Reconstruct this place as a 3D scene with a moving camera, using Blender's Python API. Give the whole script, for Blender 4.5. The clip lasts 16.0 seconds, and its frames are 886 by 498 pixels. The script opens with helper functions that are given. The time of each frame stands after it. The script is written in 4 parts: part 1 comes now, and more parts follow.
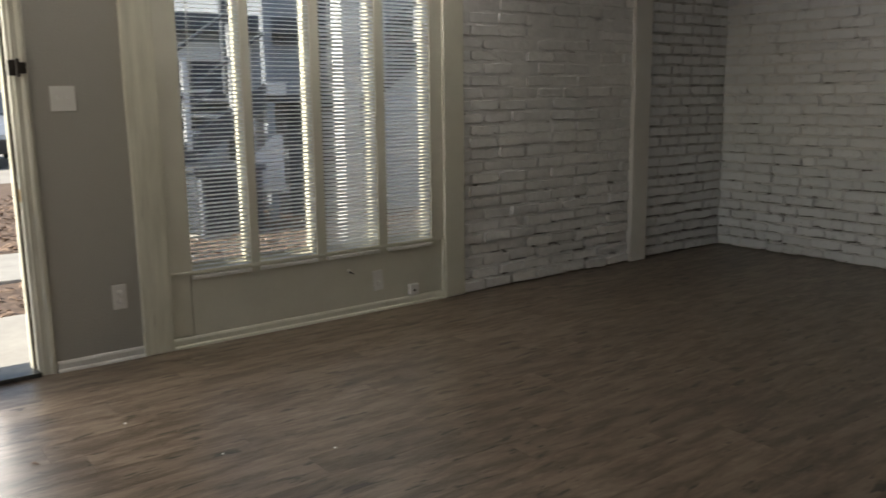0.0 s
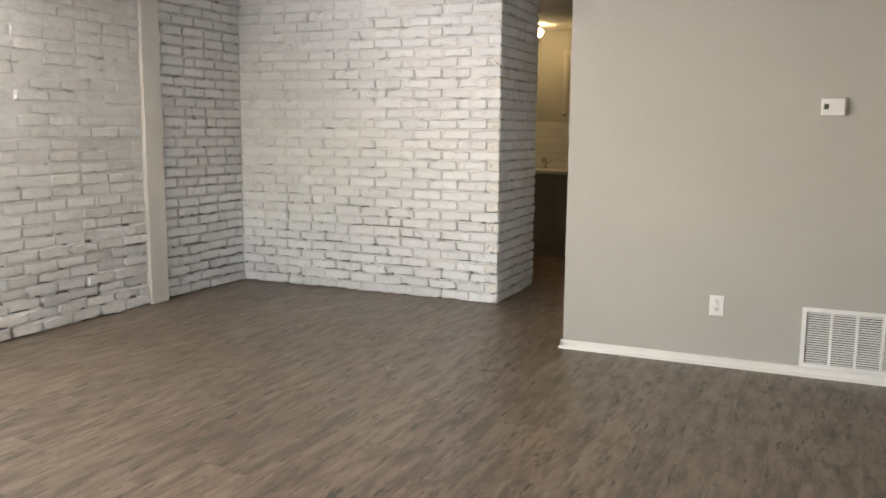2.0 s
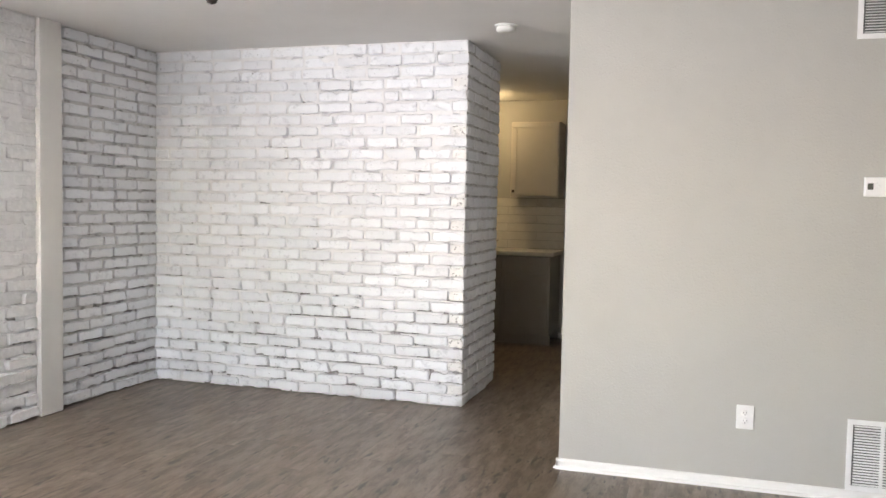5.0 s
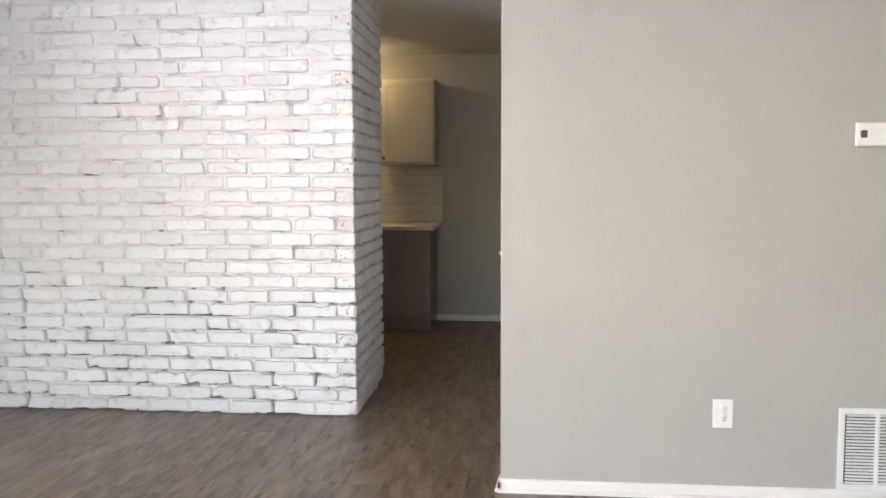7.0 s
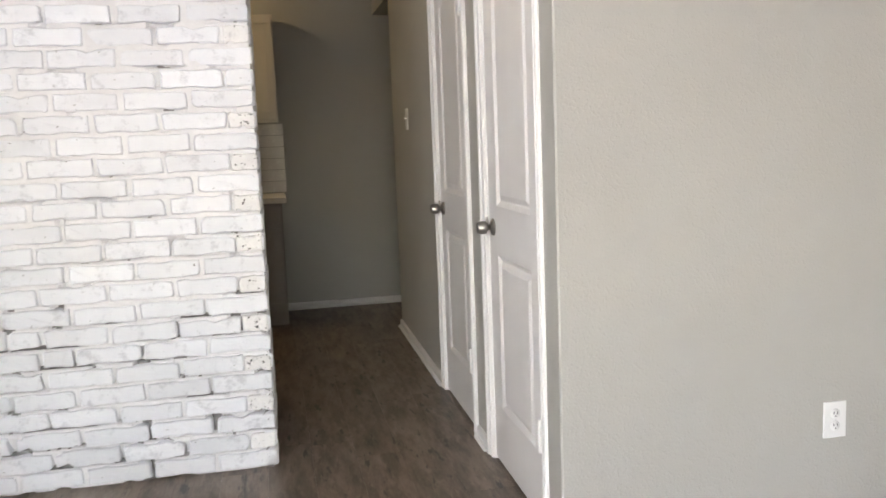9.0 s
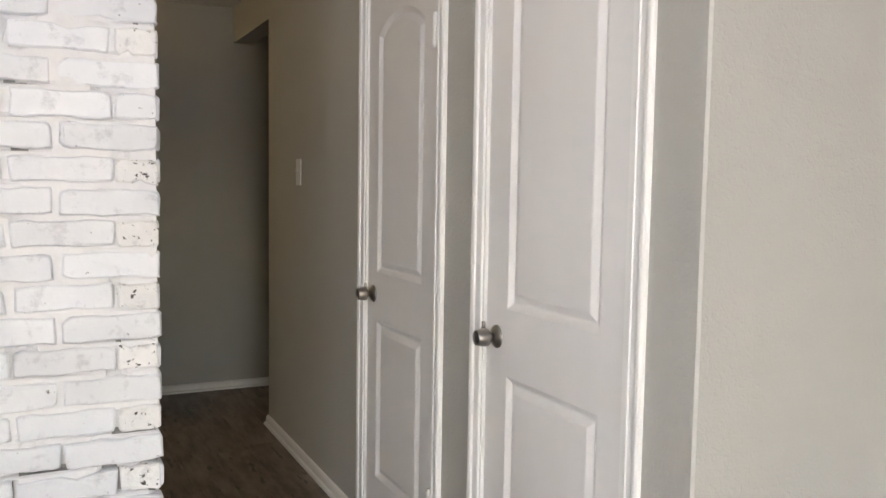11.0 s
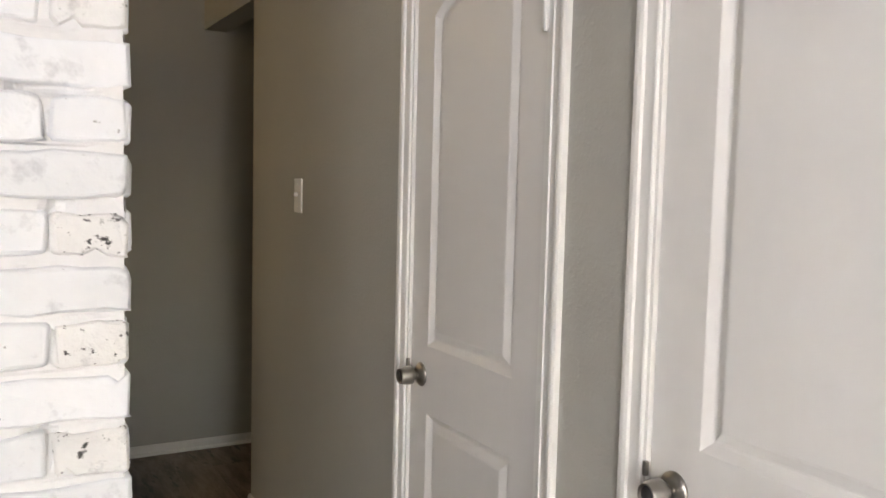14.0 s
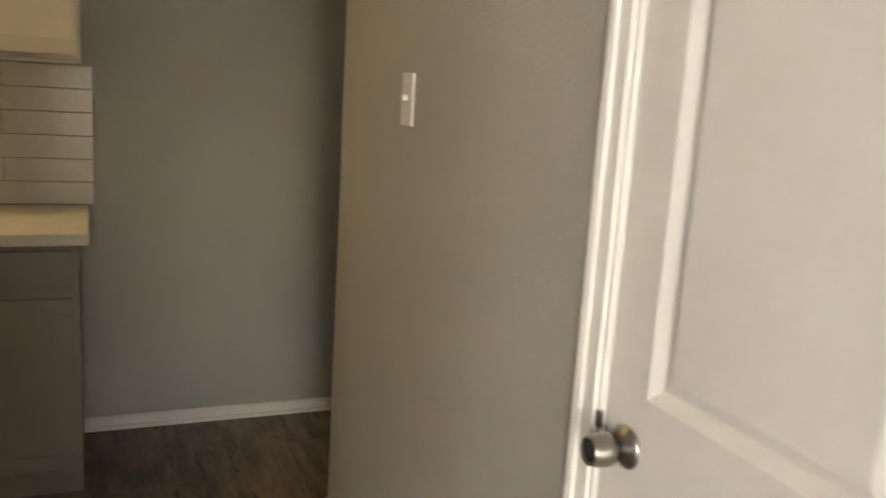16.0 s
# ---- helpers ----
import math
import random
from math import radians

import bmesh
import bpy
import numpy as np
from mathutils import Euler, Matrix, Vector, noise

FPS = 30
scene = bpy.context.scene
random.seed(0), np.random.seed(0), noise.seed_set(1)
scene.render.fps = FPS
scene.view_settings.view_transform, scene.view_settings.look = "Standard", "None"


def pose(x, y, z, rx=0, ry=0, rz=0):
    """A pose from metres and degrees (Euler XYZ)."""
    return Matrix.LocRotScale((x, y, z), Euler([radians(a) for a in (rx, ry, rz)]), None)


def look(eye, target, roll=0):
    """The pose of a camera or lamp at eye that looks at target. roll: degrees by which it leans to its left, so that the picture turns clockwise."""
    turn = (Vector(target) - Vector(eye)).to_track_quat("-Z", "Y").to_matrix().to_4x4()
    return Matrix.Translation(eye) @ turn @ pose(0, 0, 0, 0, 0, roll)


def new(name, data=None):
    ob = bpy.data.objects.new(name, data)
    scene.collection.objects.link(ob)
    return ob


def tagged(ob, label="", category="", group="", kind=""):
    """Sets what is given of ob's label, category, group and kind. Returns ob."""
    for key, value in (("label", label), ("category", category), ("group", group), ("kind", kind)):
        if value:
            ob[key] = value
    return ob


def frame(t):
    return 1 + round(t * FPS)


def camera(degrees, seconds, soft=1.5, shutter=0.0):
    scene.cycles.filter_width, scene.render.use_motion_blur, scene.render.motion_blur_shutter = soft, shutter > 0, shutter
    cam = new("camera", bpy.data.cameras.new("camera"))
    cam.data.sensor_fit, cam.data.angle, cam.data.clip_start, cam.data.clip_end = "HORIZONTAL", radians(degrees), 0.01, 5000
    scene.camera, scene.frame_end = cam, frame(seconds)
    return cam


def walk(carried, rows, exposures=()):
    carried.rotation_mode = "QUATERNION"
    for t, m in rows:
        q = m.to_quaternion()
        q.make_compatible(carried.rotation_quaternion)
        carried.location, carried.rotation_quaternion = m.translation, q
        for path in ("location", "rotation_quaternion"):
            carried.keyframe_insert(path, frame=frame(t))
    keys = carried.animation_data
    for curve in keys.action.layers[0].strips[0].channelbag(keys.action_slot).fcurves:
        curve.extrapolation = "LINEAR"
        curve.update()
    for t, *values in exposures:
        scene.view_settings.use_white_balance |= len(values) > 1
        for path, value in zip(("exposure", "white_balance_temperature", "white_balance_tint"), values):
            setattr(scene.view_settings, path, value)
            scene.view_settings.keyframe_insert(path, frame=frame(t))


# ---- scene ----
cam = camera(55.9, 16.0, 1.5, 0.25)
EXPOSURES = [(0, 0.8, 7300, 8), (0.5, 1.52, 7000, 10.5), (1, 1.97, 7150, 11.5), (1.5, 2.68, 7000, 11.5), (2.0, 3.08, 7100, 10.5), (2.5, 3.5, 6650, 12.5), (3, 3.42, 6550, 12.5), (3.5, 3.34, 6500, 12.5), (4, 3.52, 6550, 12.5), (6.5, 3.53, 6500, 12.5), (7.5, 3.45, 6500, 12.5), (8, 3.4, 6500, 12.5), (9, 3.43, 6500, 12.5), (10, 3.24, 6500, 12.5), (12.5, 3.36, 6650, 12.5), (13, 3.27, 6680, 12.5), (13.5, 3.31, 6700, 12.5), (14, 3.44, 6650, 12.5), (14.5, 3.55, 7000, 11.5), (15, 3.64, 7200, 10.5), (15.5, 4.0, 6850, 11.5), (16, 4.1, 7300, 10.5)]
PATH = [
    (0, (-0.632, 0.363, 1.299), (-2.2, 1.551, 0.933), -0.7),
    (0.5, (-0.542, 0.381, 1.319), (-1.9, 1.801, 0.949), -0.6),
    (1, (-0.36, 0.485, 1.339), (-1.532, 2.063, 0.973), -0.4),
    (1.5, (-0.252, 0.529, 1.348), (-1.234, 2.235, 0.998), -0.0),
    (2, (-0.247, 0.546, 1.352), (-1.054, 2.354, 1.065), 0.5),
    (2.5, (-0.276, 0.542, 1.374), (-0.994, 2.397, 1.167), 0.1),
    (3, (-0.344, 0.551, 1.38), (-1.002, 2.432, 1.217), -0.4),
    (3.5, (-0.436, 0.635, 1.377), (-1.072, 2.522, 1.2), -0.2),
    (4, (-0.571, 0.834, 1.379), (-1.209, 2.724, 1.245), 0.2),
    (4.2, (-0.625, 0.928, 1.394), (-1.269, 2.818, 1.277), 0.5),
    (6.3, (-1.381, 1.708, 1.312), (-1.788, 3.663, 1.193), 0.4),
    (6.5, (-1.389, 1.823, 1.317), (-1.758, 3.783, 1.178), -0.2),
    (7, (-1.534, 2.057, 1.313), (-1.729, 4.041, 1.146), -0.2),
    (7.5, (-1.719, 2.329, 1.294), (-1.783, 4.32, 1.115), 1.2),
    (8, (-1.97, 2.588, 1.272), (-1.904, 4.575, 1.051), 0.1),
    (8.5, (-2.219, 2.897, 1.269), (-1.994, 4.866, 0.999), -2.2),
    (9, (-2.422, 3.254, 1.281), (-2.025, 5.197, 1.017), -2.2),
    (9.5, (-2.565, 3.615, 1.293), (-1.93, 5.5, 1.076), -1.1),
    (10, (-2.645, 3.981, 1.287), (-1.907, 5.825, 1.06), -0.3),
    (10.2, (-2.672, 4.111, 1.297), (-1.877, 5.935, 1.099), 0.2),
    (12.5, (-2.782, 4.491, 1.444), (-1.866, 6.264, 1.321), 1.1),
    (13, (-2.741, 4.726, 1.453), (-1.832, 6.506, 1.375), 1.3),
    (13.5, (-2.697, 4.999, 1.457), (-1.777, 6.773, 1.369), 1.1),
    (14, (-2.656, 5.276, 1.459), (-1.672, 7.01, 1.302), 1.4),
    (14.5, (-2.554, 5.574, 1.413), (-1.536, 7.279, 1.177), 2.3),
    (15, (-2.418, 5.868, 1.41), (-1.425, 7.578, 1.112), 1.6),
    (15.5, (-2.318, 6.134, 1.386), (-1.309, 7.832, 1.063), 2.6),
    (16, (-2.300, 6.320, 1.430), (-1.528, 8.128, 1.054), 3.6),
]
walk(cam, [(t, look(eye, target, roll)) for t, eye, target, roll in PATH], EXPOSURES)


# ---- daylight ----
world = bpy.data.worlds.new("sky")
scene.world = world
world.use_nodes = True
wn = world.node_tree
sky = wn.nodes.new("ShaderNodeTexSky")
sky.sky_type = "NISHITA"
sky.sun_disc = False
sky.sun_elevation = radians(40)
sky.sun_rotation = radians(188)
wn.links.new(sky.outputs[0], wn.nodes["Background"].inputs[0])
wn.nodes["Background"].inputs[1].default_value = 0.15

sun_data = bpy.data.lights.new("sun", "SUN")
sun_data.energy, sun_data.angle, sun_data.color = 5.0, radians(0.5), (1, 0.95, 0.86)
sun = new("sun", sun_data)
sun.matrix_world = look((-3, -16, 14), (-0.6, 0, 0.6))


def opening_light(name, place, way, wide, high, watts, colour):
    data = bpy.data.lights.new(name, "AREA")
    data.shape, data.size, data.size_y = "RECTANGLE", wide, high
    data.energy, data.color = watts, colour
    ob = new(name, data)
    ob.matrix_world = look(place, Vector(place) + Vector(way))
    return ob


DAY = (1.0, 0.98, 0.985)
opening_light("door_daylight", (-4.86, 0.585, 1.06), (1, 0, 0.2), 0.69, 1.92, 20, DAY)
opening_light("window_daylight", (-4.78, 2.695, 2.13), (1, 0, 0.8), 1.53, 0.24, 13, DAY)
# Added lamp in an unseen south opening; brightens the walls that face it.
opening_light("south_added_light", (-3.4, -2.63, 1.5), (0, 1, 0.05), 2.1, 1.15, 2.35, DAY)


# ---- materials ----
def surface(name, c1, c2, scale=6, rough=0.5, bump=0.0, bump_scale=80, stretch=(1, 1, 1), tint=0.0, metal=0.0, spots=None, contrast=(0.35, 0.65), spec=0.5, stain=None, knock=None):
    """Two-scale mottled surface with fine relief. tint: spread of lightness between pieces. spots: colour, scale and amount of small marks. knock: scale, level and strength of raised blobs."""
    m = bpy.data.materials.new(name)
    m.use_nodes = True
    nt = m.node_tree
    nd, ln = nt.nodes.new, nt.links.new
    p = nt.nodes["Principled BSDF"]
    p.inputs["Metallic"].default_value = metal
    p.inputs["Specular IOR Level"].default_value = spec
    co, info = nd("ShaderNodeTexCoord"), nd("ShaderNodeObjectInfo")
    shift = nd("ShaderNodeVectorMath")
    shift.operation = "MULTIPLY_ADD"
    shift.inputs[1].default_value = stretch
    ln(co.outputs["Object"], shift.inputs[0])
    far = nd("ShaderNodeVectorMath")
    far.operation = "SCALE"
    far.inputs[0].default_value = (37, 19, 53)
    ln(info.outputs["Random"], far.inputs["Scale"])
    ln(far.outputs[0], shift.inputs[2])

    def grain(sc, detail=6, rough_=0.6):
        n = nd("ShaderNodeTexNoise")
        n.inputs["Scale"].default_value, n.inputs["Detail"].default_value, n.inputs["Roughness"].default_value = sc, detail, rough_
        ln(shift.outputs[0], n.inputs["Vector"])
        return n.outputs["Fac"]

    def ramp(src, a, b, ca, cb):
        r = nd("ShaderNodeValToRGB")
        r.color_ramp.elements[0].position, r.color_ramp.elements[1].position = a, b
        r.color_ramp.elements[0].color, r.color_ramp.elements[1].color = (*ca, 1), (*cb, 1)
        ln(src, r.inputs[0])
        return r.outputs[0]

    def mix(fac, a, b, kind="MIX"):
        x = nd("ShaderNodeMix")
        x.data_type, x.blend_type = "RGBA", kind
        if isinstance(fac, float):
            x.inputs[0].default_value = fac
        else:
            ln(fac, x.inputs[0])
        for k, v in ((6, a), (7, b)):
            if isinstance(v, tuple):
                x.inputs[k].default_value = (*v, 1)
            else:
                ln(v, x.inputs[k])
        return x.outputs[2]

    col = ramp(grain(scale), contrast[0], contrast[1], c1, c2)
    col = mix(0.25, col, ramp(grain(scale * 7, 4), 0.3, 0.7, c1, c2))
    if stain:
        col = mix(ramp(grain(stain[1], 5, 0.7), stain[2], stain[2] + 0.12, (0, 0, 0), (stain[3],) * 3), col, stain[0])
    if spots:
        col = mix(ramp(grain(spots[1], 3), spots[2], spots[2] + 0.06, (0, 0, 0), (1, 1, 1)), col, spots[0])
    if tint:
        col = mix(1.0, col, ramp(info.outputs["Random"], 0, 1, (1 - tint,) * 3, (1, 1, 1)), "MULTIPLY")
    ln(col, p.inputs["Base Color"])
    ro = nd("ShaderNodeMapRange")
    ro.inputs["To Min"].default_value, ro.inputs["To Max"].default_value = max(rough - 0.08, 0.02), min(rough + 0.1, 1)
    ln(grain(scale * 3), ro.inputs["Value"])
    ln(ro.outputs[0], p.inputs["Roughness"])
    if bump:
        b = nd("ShaderNodeBump")
        b.inputs["Strength"].default_value, b.inputs["Distance"].default_value = bump, 0.003
        ln(grain(bump_scale, 3), b.inputs["Height"])
        ln(b.outputs[0], p.inputs["Normal"])
        if knock:
            k = nd("ShaderNodeBump")
            k.inputs["Strength"].default_value, k.inputs["Distance"].default_value = knock[2], 0.004
            ln(ramp(grain(knock[0], 2, 0.45), knock[1], knock[1] + 0.10, (0, 0, 0), (1, 1, 1)), k.inputs["Height"])
            ln(b.outputs[0], k.inputs["Normal"])
            ln(k.outputs[0], p.inputs["Normal"])
    return m


def glow(name, colour, strength):
    m = bpy.data.materials.new(name)
    m.use_nodes = True
    p = m.node_tree.nodes["Principled BSDF"]
    p.inputs["Base Color"].default_value = (0.9, 0.88, 0.8, 1)
    p.inputs["Emission Color"].default_value = (*colour, 1)
    p.inputs["Emission Strength"].default_value = strength
    return m


def clear_glass(name):
    m = bpy.data.materials.new(name)
    m.use_nodes = True
    nt = m.node_tree
    out = nt.nodes["Material Output"]
    nt.nodes.remove(nt.nodes["Principled BSDF"])
    tr, gl, mx, fr = (nt.nodes.new("ShaderNode" + k) for k in ("BsdfTransparent", "BsdfGlossy", "MixShader", "Fresnel"))
    gl.inputs["Roughness"].default_value = 0.02
    tr.inputs["Color"].default_value = (0.93, 0.95, 0.95, 1)
    fr.inputs["IOR"].default_value = 1.45
    nt.links.new(fr.outputs[0], mx.inputs[0])
    nt.links.new(tr.outputs[0], mx.inputs[1])
    nt.links.new(gl.outputs[0], mx.inputs[2])
    nt.links.new(mx.outputs[0], out.inputs["Surface"])
    return m


BRICK = surface("painted_brick", (0.815, 0.84, 0.88), (0.875, 0.895, 0.925), 9, 0.40, 1.0, 26, tint=0.13, stain=((0.53, 0.545, 0.585), 15, 0.555, 0.6), spots=((0.17, 0.165, 0.16), 44, 0.70))
BRICK_GLOSS = surface("glossy_painted_brick", (0.82, 0.83, 0.845), (0.88, 0.885, 0.89), 9, 0.26, 1.0, 21, tint=0.12, stain=((0.60, 0.60, 0.62), 14, 0.60, 0.5))
BRICK_PITTED = surface("pitted_brick", (0.78, 0.78, 0.78), (0.87, 0.87, 0.86), 14, 0.6, 0.9, 70, tint=0.06, stain=((0.50, 0.50, 0.51), 22, 0.56, 0.7), spots=((0.05, 0.05, 0.05), 52, 0.62))
# Bare mortar, with the shade of deep joints put into its colour.
BARE_SHADED = surface("bare_shaded_mortar", (0.13, 0.128, 0.125), (0.44, 0.437, 0.435), 30, 0.9, 0.8, 60)
MORTAR = surface("painted_mortar", (0.72, 0.725, 0.74), (0.85, 0.855, 0.865), 7, 0.6, 1.0, 40, stain=((0.34, 0.335, 0.33), 12, 0.65, 0.7))
MORTAR_OPEN = surface("worn_mortar", (0.46, 0.46, 0.47), (0.70, 0.70, 0.705), 7, 0.7, 1.0, 40, stain=((0.10, 0.095, 0.09), 11, 0.55, 0.9))
WALL = surface("grey_wall_paint", (0.410, 0.4030, 0.371), (0.426, 0.4190, 0.387), 1.5, 0.50, 0.4, 95, spec=0.5, knock=(78, 0.56, 0.16))
CEILING = surface("ceiling_paint", (0.74, 0.735, 0.72), (0.78, 0.775, 0.76), 2, 0.8, 0.25, 45)
WHITE = surface("white_gloss_paint", (0.73, 0.722, 0.70), (0.77, 0.762, 0.74), 5, 0.44, 0.03, 60)
DOORPAINT = surface("white_door_paint", (0.685, 0.672, 0.656), (0.715, 0.702, 0.686), 3, 0.40, 0.18, 90, stretch=(1, 1, 0.15))
CREAM = surface("cream_trim_paint", (0.64, 0.632, 0.548), (0.70, 0.692, 0.608), 4, 0.5, 0.2, 50)
ROUGHWOOD = surface("painted_rough_wood", (0.58, 0.572, 0.48), (0.76, 0.752, 0.645), 26, 0.55, 1.0, 34, stretch=(1, 1, 0.09), spots=((0.27, 0.26, 0.23), 17, 0.655))
PLASTIC = surface("white_plastic", (0.78, 0.78, 0.76), (0.82, 0.82, 0.8), 8, 0.35)
SLAT = surface("blind_slat", (0.80, 0.82, 0.84), (0.86, 0.87, 0.88), 8, 0.45)
st = SLAT.node_tree
thin, blend = st.nodes.new("ShaderNodeBsdfTranslucent"), st.nodes.new("ShaderNodeMixShader")
thin.inputs["Color"].default_value = (0.90, 0.94, 1.0, 1)
blend.inputs[0].default_value = 0.6
st.links.new(st.nodes["Principled BSDF"].outputs[0], blend.inputs[1])
st.links.new(thin.outputs[0], blend.inputs[2])
st.links.new(blend.outputs[0], st.nodes["Material Output"].inputs["Surface"])
VENTPAINT = surface("white_vent_enamel", (0.74, 0.74, 0.73), (0.8, 0.8, 0.79), 8, 0.4)
VENTSHADE = surface("duct_shade", (0.10, 0.10, 0.10), (0.16, 0.16, 0.155), 10, 0.8)
STEEL = surface("satin_nickel", (0.34, 0.325, 0.30), (0.37, 0.355, 0.33), 8, 0.30, metal=1.0)
BRONZE = surface("dark_bronze", (0.05, 0.045, 0.04), (0.09, 0.08, 0.07), 20, 0.4, metal=0.7)
BRASS = surface("brass", (0.7, 0.5, 0.2), (0.8, 0.58, 0.26), 20, 0.3, metal=1.0)
DARK = surface("dark_plastic", (0.03, 0.03, 0.03), (0.05, 0.05, 0.05), 10, 0.4)
LCD = surface("lcd_grey", (0.06, 0.065, 0.055), (0.09, 0.095, 0.08), 30, 0.2)
FLOOR = surface("plank_vinyl", (0.084, 0.057, 0.040), (0.252, 0.196, 0.148), 7, 0.34, 0.3, 60, stretch=(2.6, 0.55, 1), tint=0.22, contrast=(0.38, 0.62), stain=((0.32, 0.253, 0.196), 8, 0.55, 0.6), spots=((0.046, 0.035, 0.027), 10, 0.605))
SUBFLOOR = surface("dark_joint", (0.05, 0.042, 0.036), (0.06, 0.05, 0.045), 9, 0.8)
CABINET = surface("taupe_cabinet_paint", (0.25, 0.228, 0.198), (0.28, 0.257, 0.226), 4, 0.5, 0.1, 60)
UPPERCAB = surface("cream_cabinet_paint", (0.60, 0.565, 0.50), (0.64, 0.605, 0.54), 4, 0.5, 0.1, 60)
COUNTER = surface("light_worktop", (0.62, 0.59, 0.52), (0.70, 0.67, 0.60), 30, 0.35)
GROUT = surface("grey_grout", (0.38, 0.365, 0.34), (0.45, 0.435, 0.405), 20, 0.9)
TILE = surface("white_splash_tile", (0.70, 0.68, 0.63), (0.75, 0.73, 0.68), 10, 0.25, tint=0.05)
GLASS = clear_glass("window_glass")
LAMPGLASS = glow("warm_lamp_glass", (1.0, 0.72, 0.36), 2.5)
CONCRETE = surface("concrete", (0.30, 0.29, 0.275), (0.40, 0.39, 0.37), 3, 0.85, 0.6, 60)
ASPHALT = surface("pale_asphalt", (0.28, 0.27, 0.26), (0.36, 0.35, 0.34), 2, 0.9, 0.6, 90)
SOIL = surface("mulch_soil", (0.075, 0.052, 0.042), (0.18, 0.128, 0.098), 14, 0.95, 1.0, 30)
CHIP = surface("mulch_chip", (0.15, 0.102, 0.08), (0.34, 0.245, 0.185), 20, 0.9, tint=0.5)
SIDING = surface("grey_blue_siding", (0.20, 0.22, 0.26), (0.25, 0.27, 0.31), 2, 0.8, 0.3, 30)
TANBRICK = surface("tan_brick_facade", (0.34, 0.26, 0.19), (0.42, 0.33, 0.25), 12, 0.85, 0.6, 20)
STAIRPAINT = surface("dark_stair_paint", (0.035, 0.042, 0.055), (0.06, 0.068, 0.085), 4, 0.6, 0.3, 30)
EXTWHITE = surface("exterior_white_paint", (0.54, 0.54, 0.57), (0.63, 0.63, 0.65), 4, 0.6, 0.2, 40)
DARKGLASS = surface("dark_window_glass", (0.05, 0.06, 0.08), (0.08, 0.09, 0.11), 1, 0.08)
CARPAINT = surface("blue_grey_car_paint", (0.38, 0.42, 0.48), (0.42, 0.46, 0.52), 2, 0.2, metal=0.4)
RUBBER = surface("black_rubber", (0.02, 0.02, 0.02), (0.035, 0.035, 0.035), 20, 0.8)


# ---- building helpers ----
def part(name, bm, material, parent=None, label=""):
    me = bpy.data.meshes.new(name)
    bm.to_mesh(me)
    bm.free()
    me.materials.append(material)
    ob = new(name, me)
    ob.parent = parent
    if label:
        ob["label"] = label
    return ob


def base(name, label, category, place=(0, 0, 0), group="", kind=""):
    ob = new(name)
    ob.location = place
    ob.empty_display_size = 0.05
    return tagged(ob, label, category, group, kind)


def box(bm, lo, hi, bevel=0.0, segments=2):
    verts = [bm.verts.new((x, y, z)) for z in (lo[2], hi[2]) for y in (lo[1], hi[1]) for x in (lo[0], hi[0])]
    faces = [bm.faces.new([verts[i] for i in f]) for f in ((0, 2, 3, 1), (4, 5, 7, 6), (0, 1, 5, 4), (2, 6, 7, 3), (0, 4, 6, 2), (1, 3, 7, 5))]
    if bevel:
        edges = list({e for f in faces for e in f.edges})
        bmesh.ops.bevel(bm, geom=edges, offset=bevel, segments=segments, profile=0.6, affect="EDGES")
    return bm


def boxes(*spans, bevel=0.0):
    bm = bmesh.new()
    for lo, hi in spans:
        box(bm, lo, hi, bevel)
    return bm


def lathe(profile, steps=28, axis="z"):
    """A turned shape from (radius, height) pairs."""
    bm = bmesh.new()
    rings = []
    for r, h in profile:
        ring = []
        for k in range(steps):
            a = 2 * math.pi * k / steps
            u, v = r * math.cos(a), r * math.sin(a)
            ring.append(bm.verts.new({"z": (u, v, h), "x": (h, u, v), "y": (u, h, v)}[axis]))
        rings.append(ring)
    for a, b in zip(rings, rings[1:]):
        for k in range(steps):
            bm.faces.new((a[k], a[(k + 1) % steps], b[(k + 1) % steps], b[k]))
    bm.faces.new(rings[0])
    bm.faces.new(rings[-1])
    bmesh.ops.recalc_face_normals(bm, faces=bm.faces)
    for f in bm.faces:
        f.smooth = len(f.verts) == 4
    return bm


def sweep(points, outs, profile, up):
    """A profile of (out, depth) pairs along points; outs gives the outward way at each point, up the way of the depth."""
    bm = bmesh.new()
    rings = []
    for p, o in zip(points, outs):
        rings.append([bm.verts.new(Vector(p) + Vector(o) * u + Vector(up) * d) for u, d in profile])
    n = len(profile)
    for a, b in zip(rings, rings[1:]):
        for k in range(n):
            bm.faces.new((a[k], a[(k + 1) % n], b[(k + 1) % n], b[k]))
    bm.faces.new(rings[0])
    bm.faces.new(rings[-1])
    bmesh.ops.recalc_face_normals(bm, faces=bm.faces)
    return bm


def tube(bm, a, b, r, steps=8):
    a, b = Vector(a), Vector(b)
    m = Matrix.Translation((a + b) / 2) @ (b - a).to_track_quat("Z", "Y").to_matrix().to_4x4()
    bmesh.ops.create_cone(bm, cap_ends=True, segments=steps, radius1=r, radius2=r, depth=(b - a).length, matrix=m)
    return bm


BASEBOARD = [(0, 0), (0.027, 0), (0.026, 0.007), (0.021, 0.013), (0.013, 0.015), (0.013, 0.040), (0.008, 0.050), (0, 0.053)]


def baseboard(name, p0, p1, out, parent=None):
    ob = part(name, sweep([p0, p1], [out, out], BASEBOARD, (0, 0, 1)), WHITE, parent)
    return tagged(ob, "low white painted baseboard along the wall", "baseboard", kind="structure")


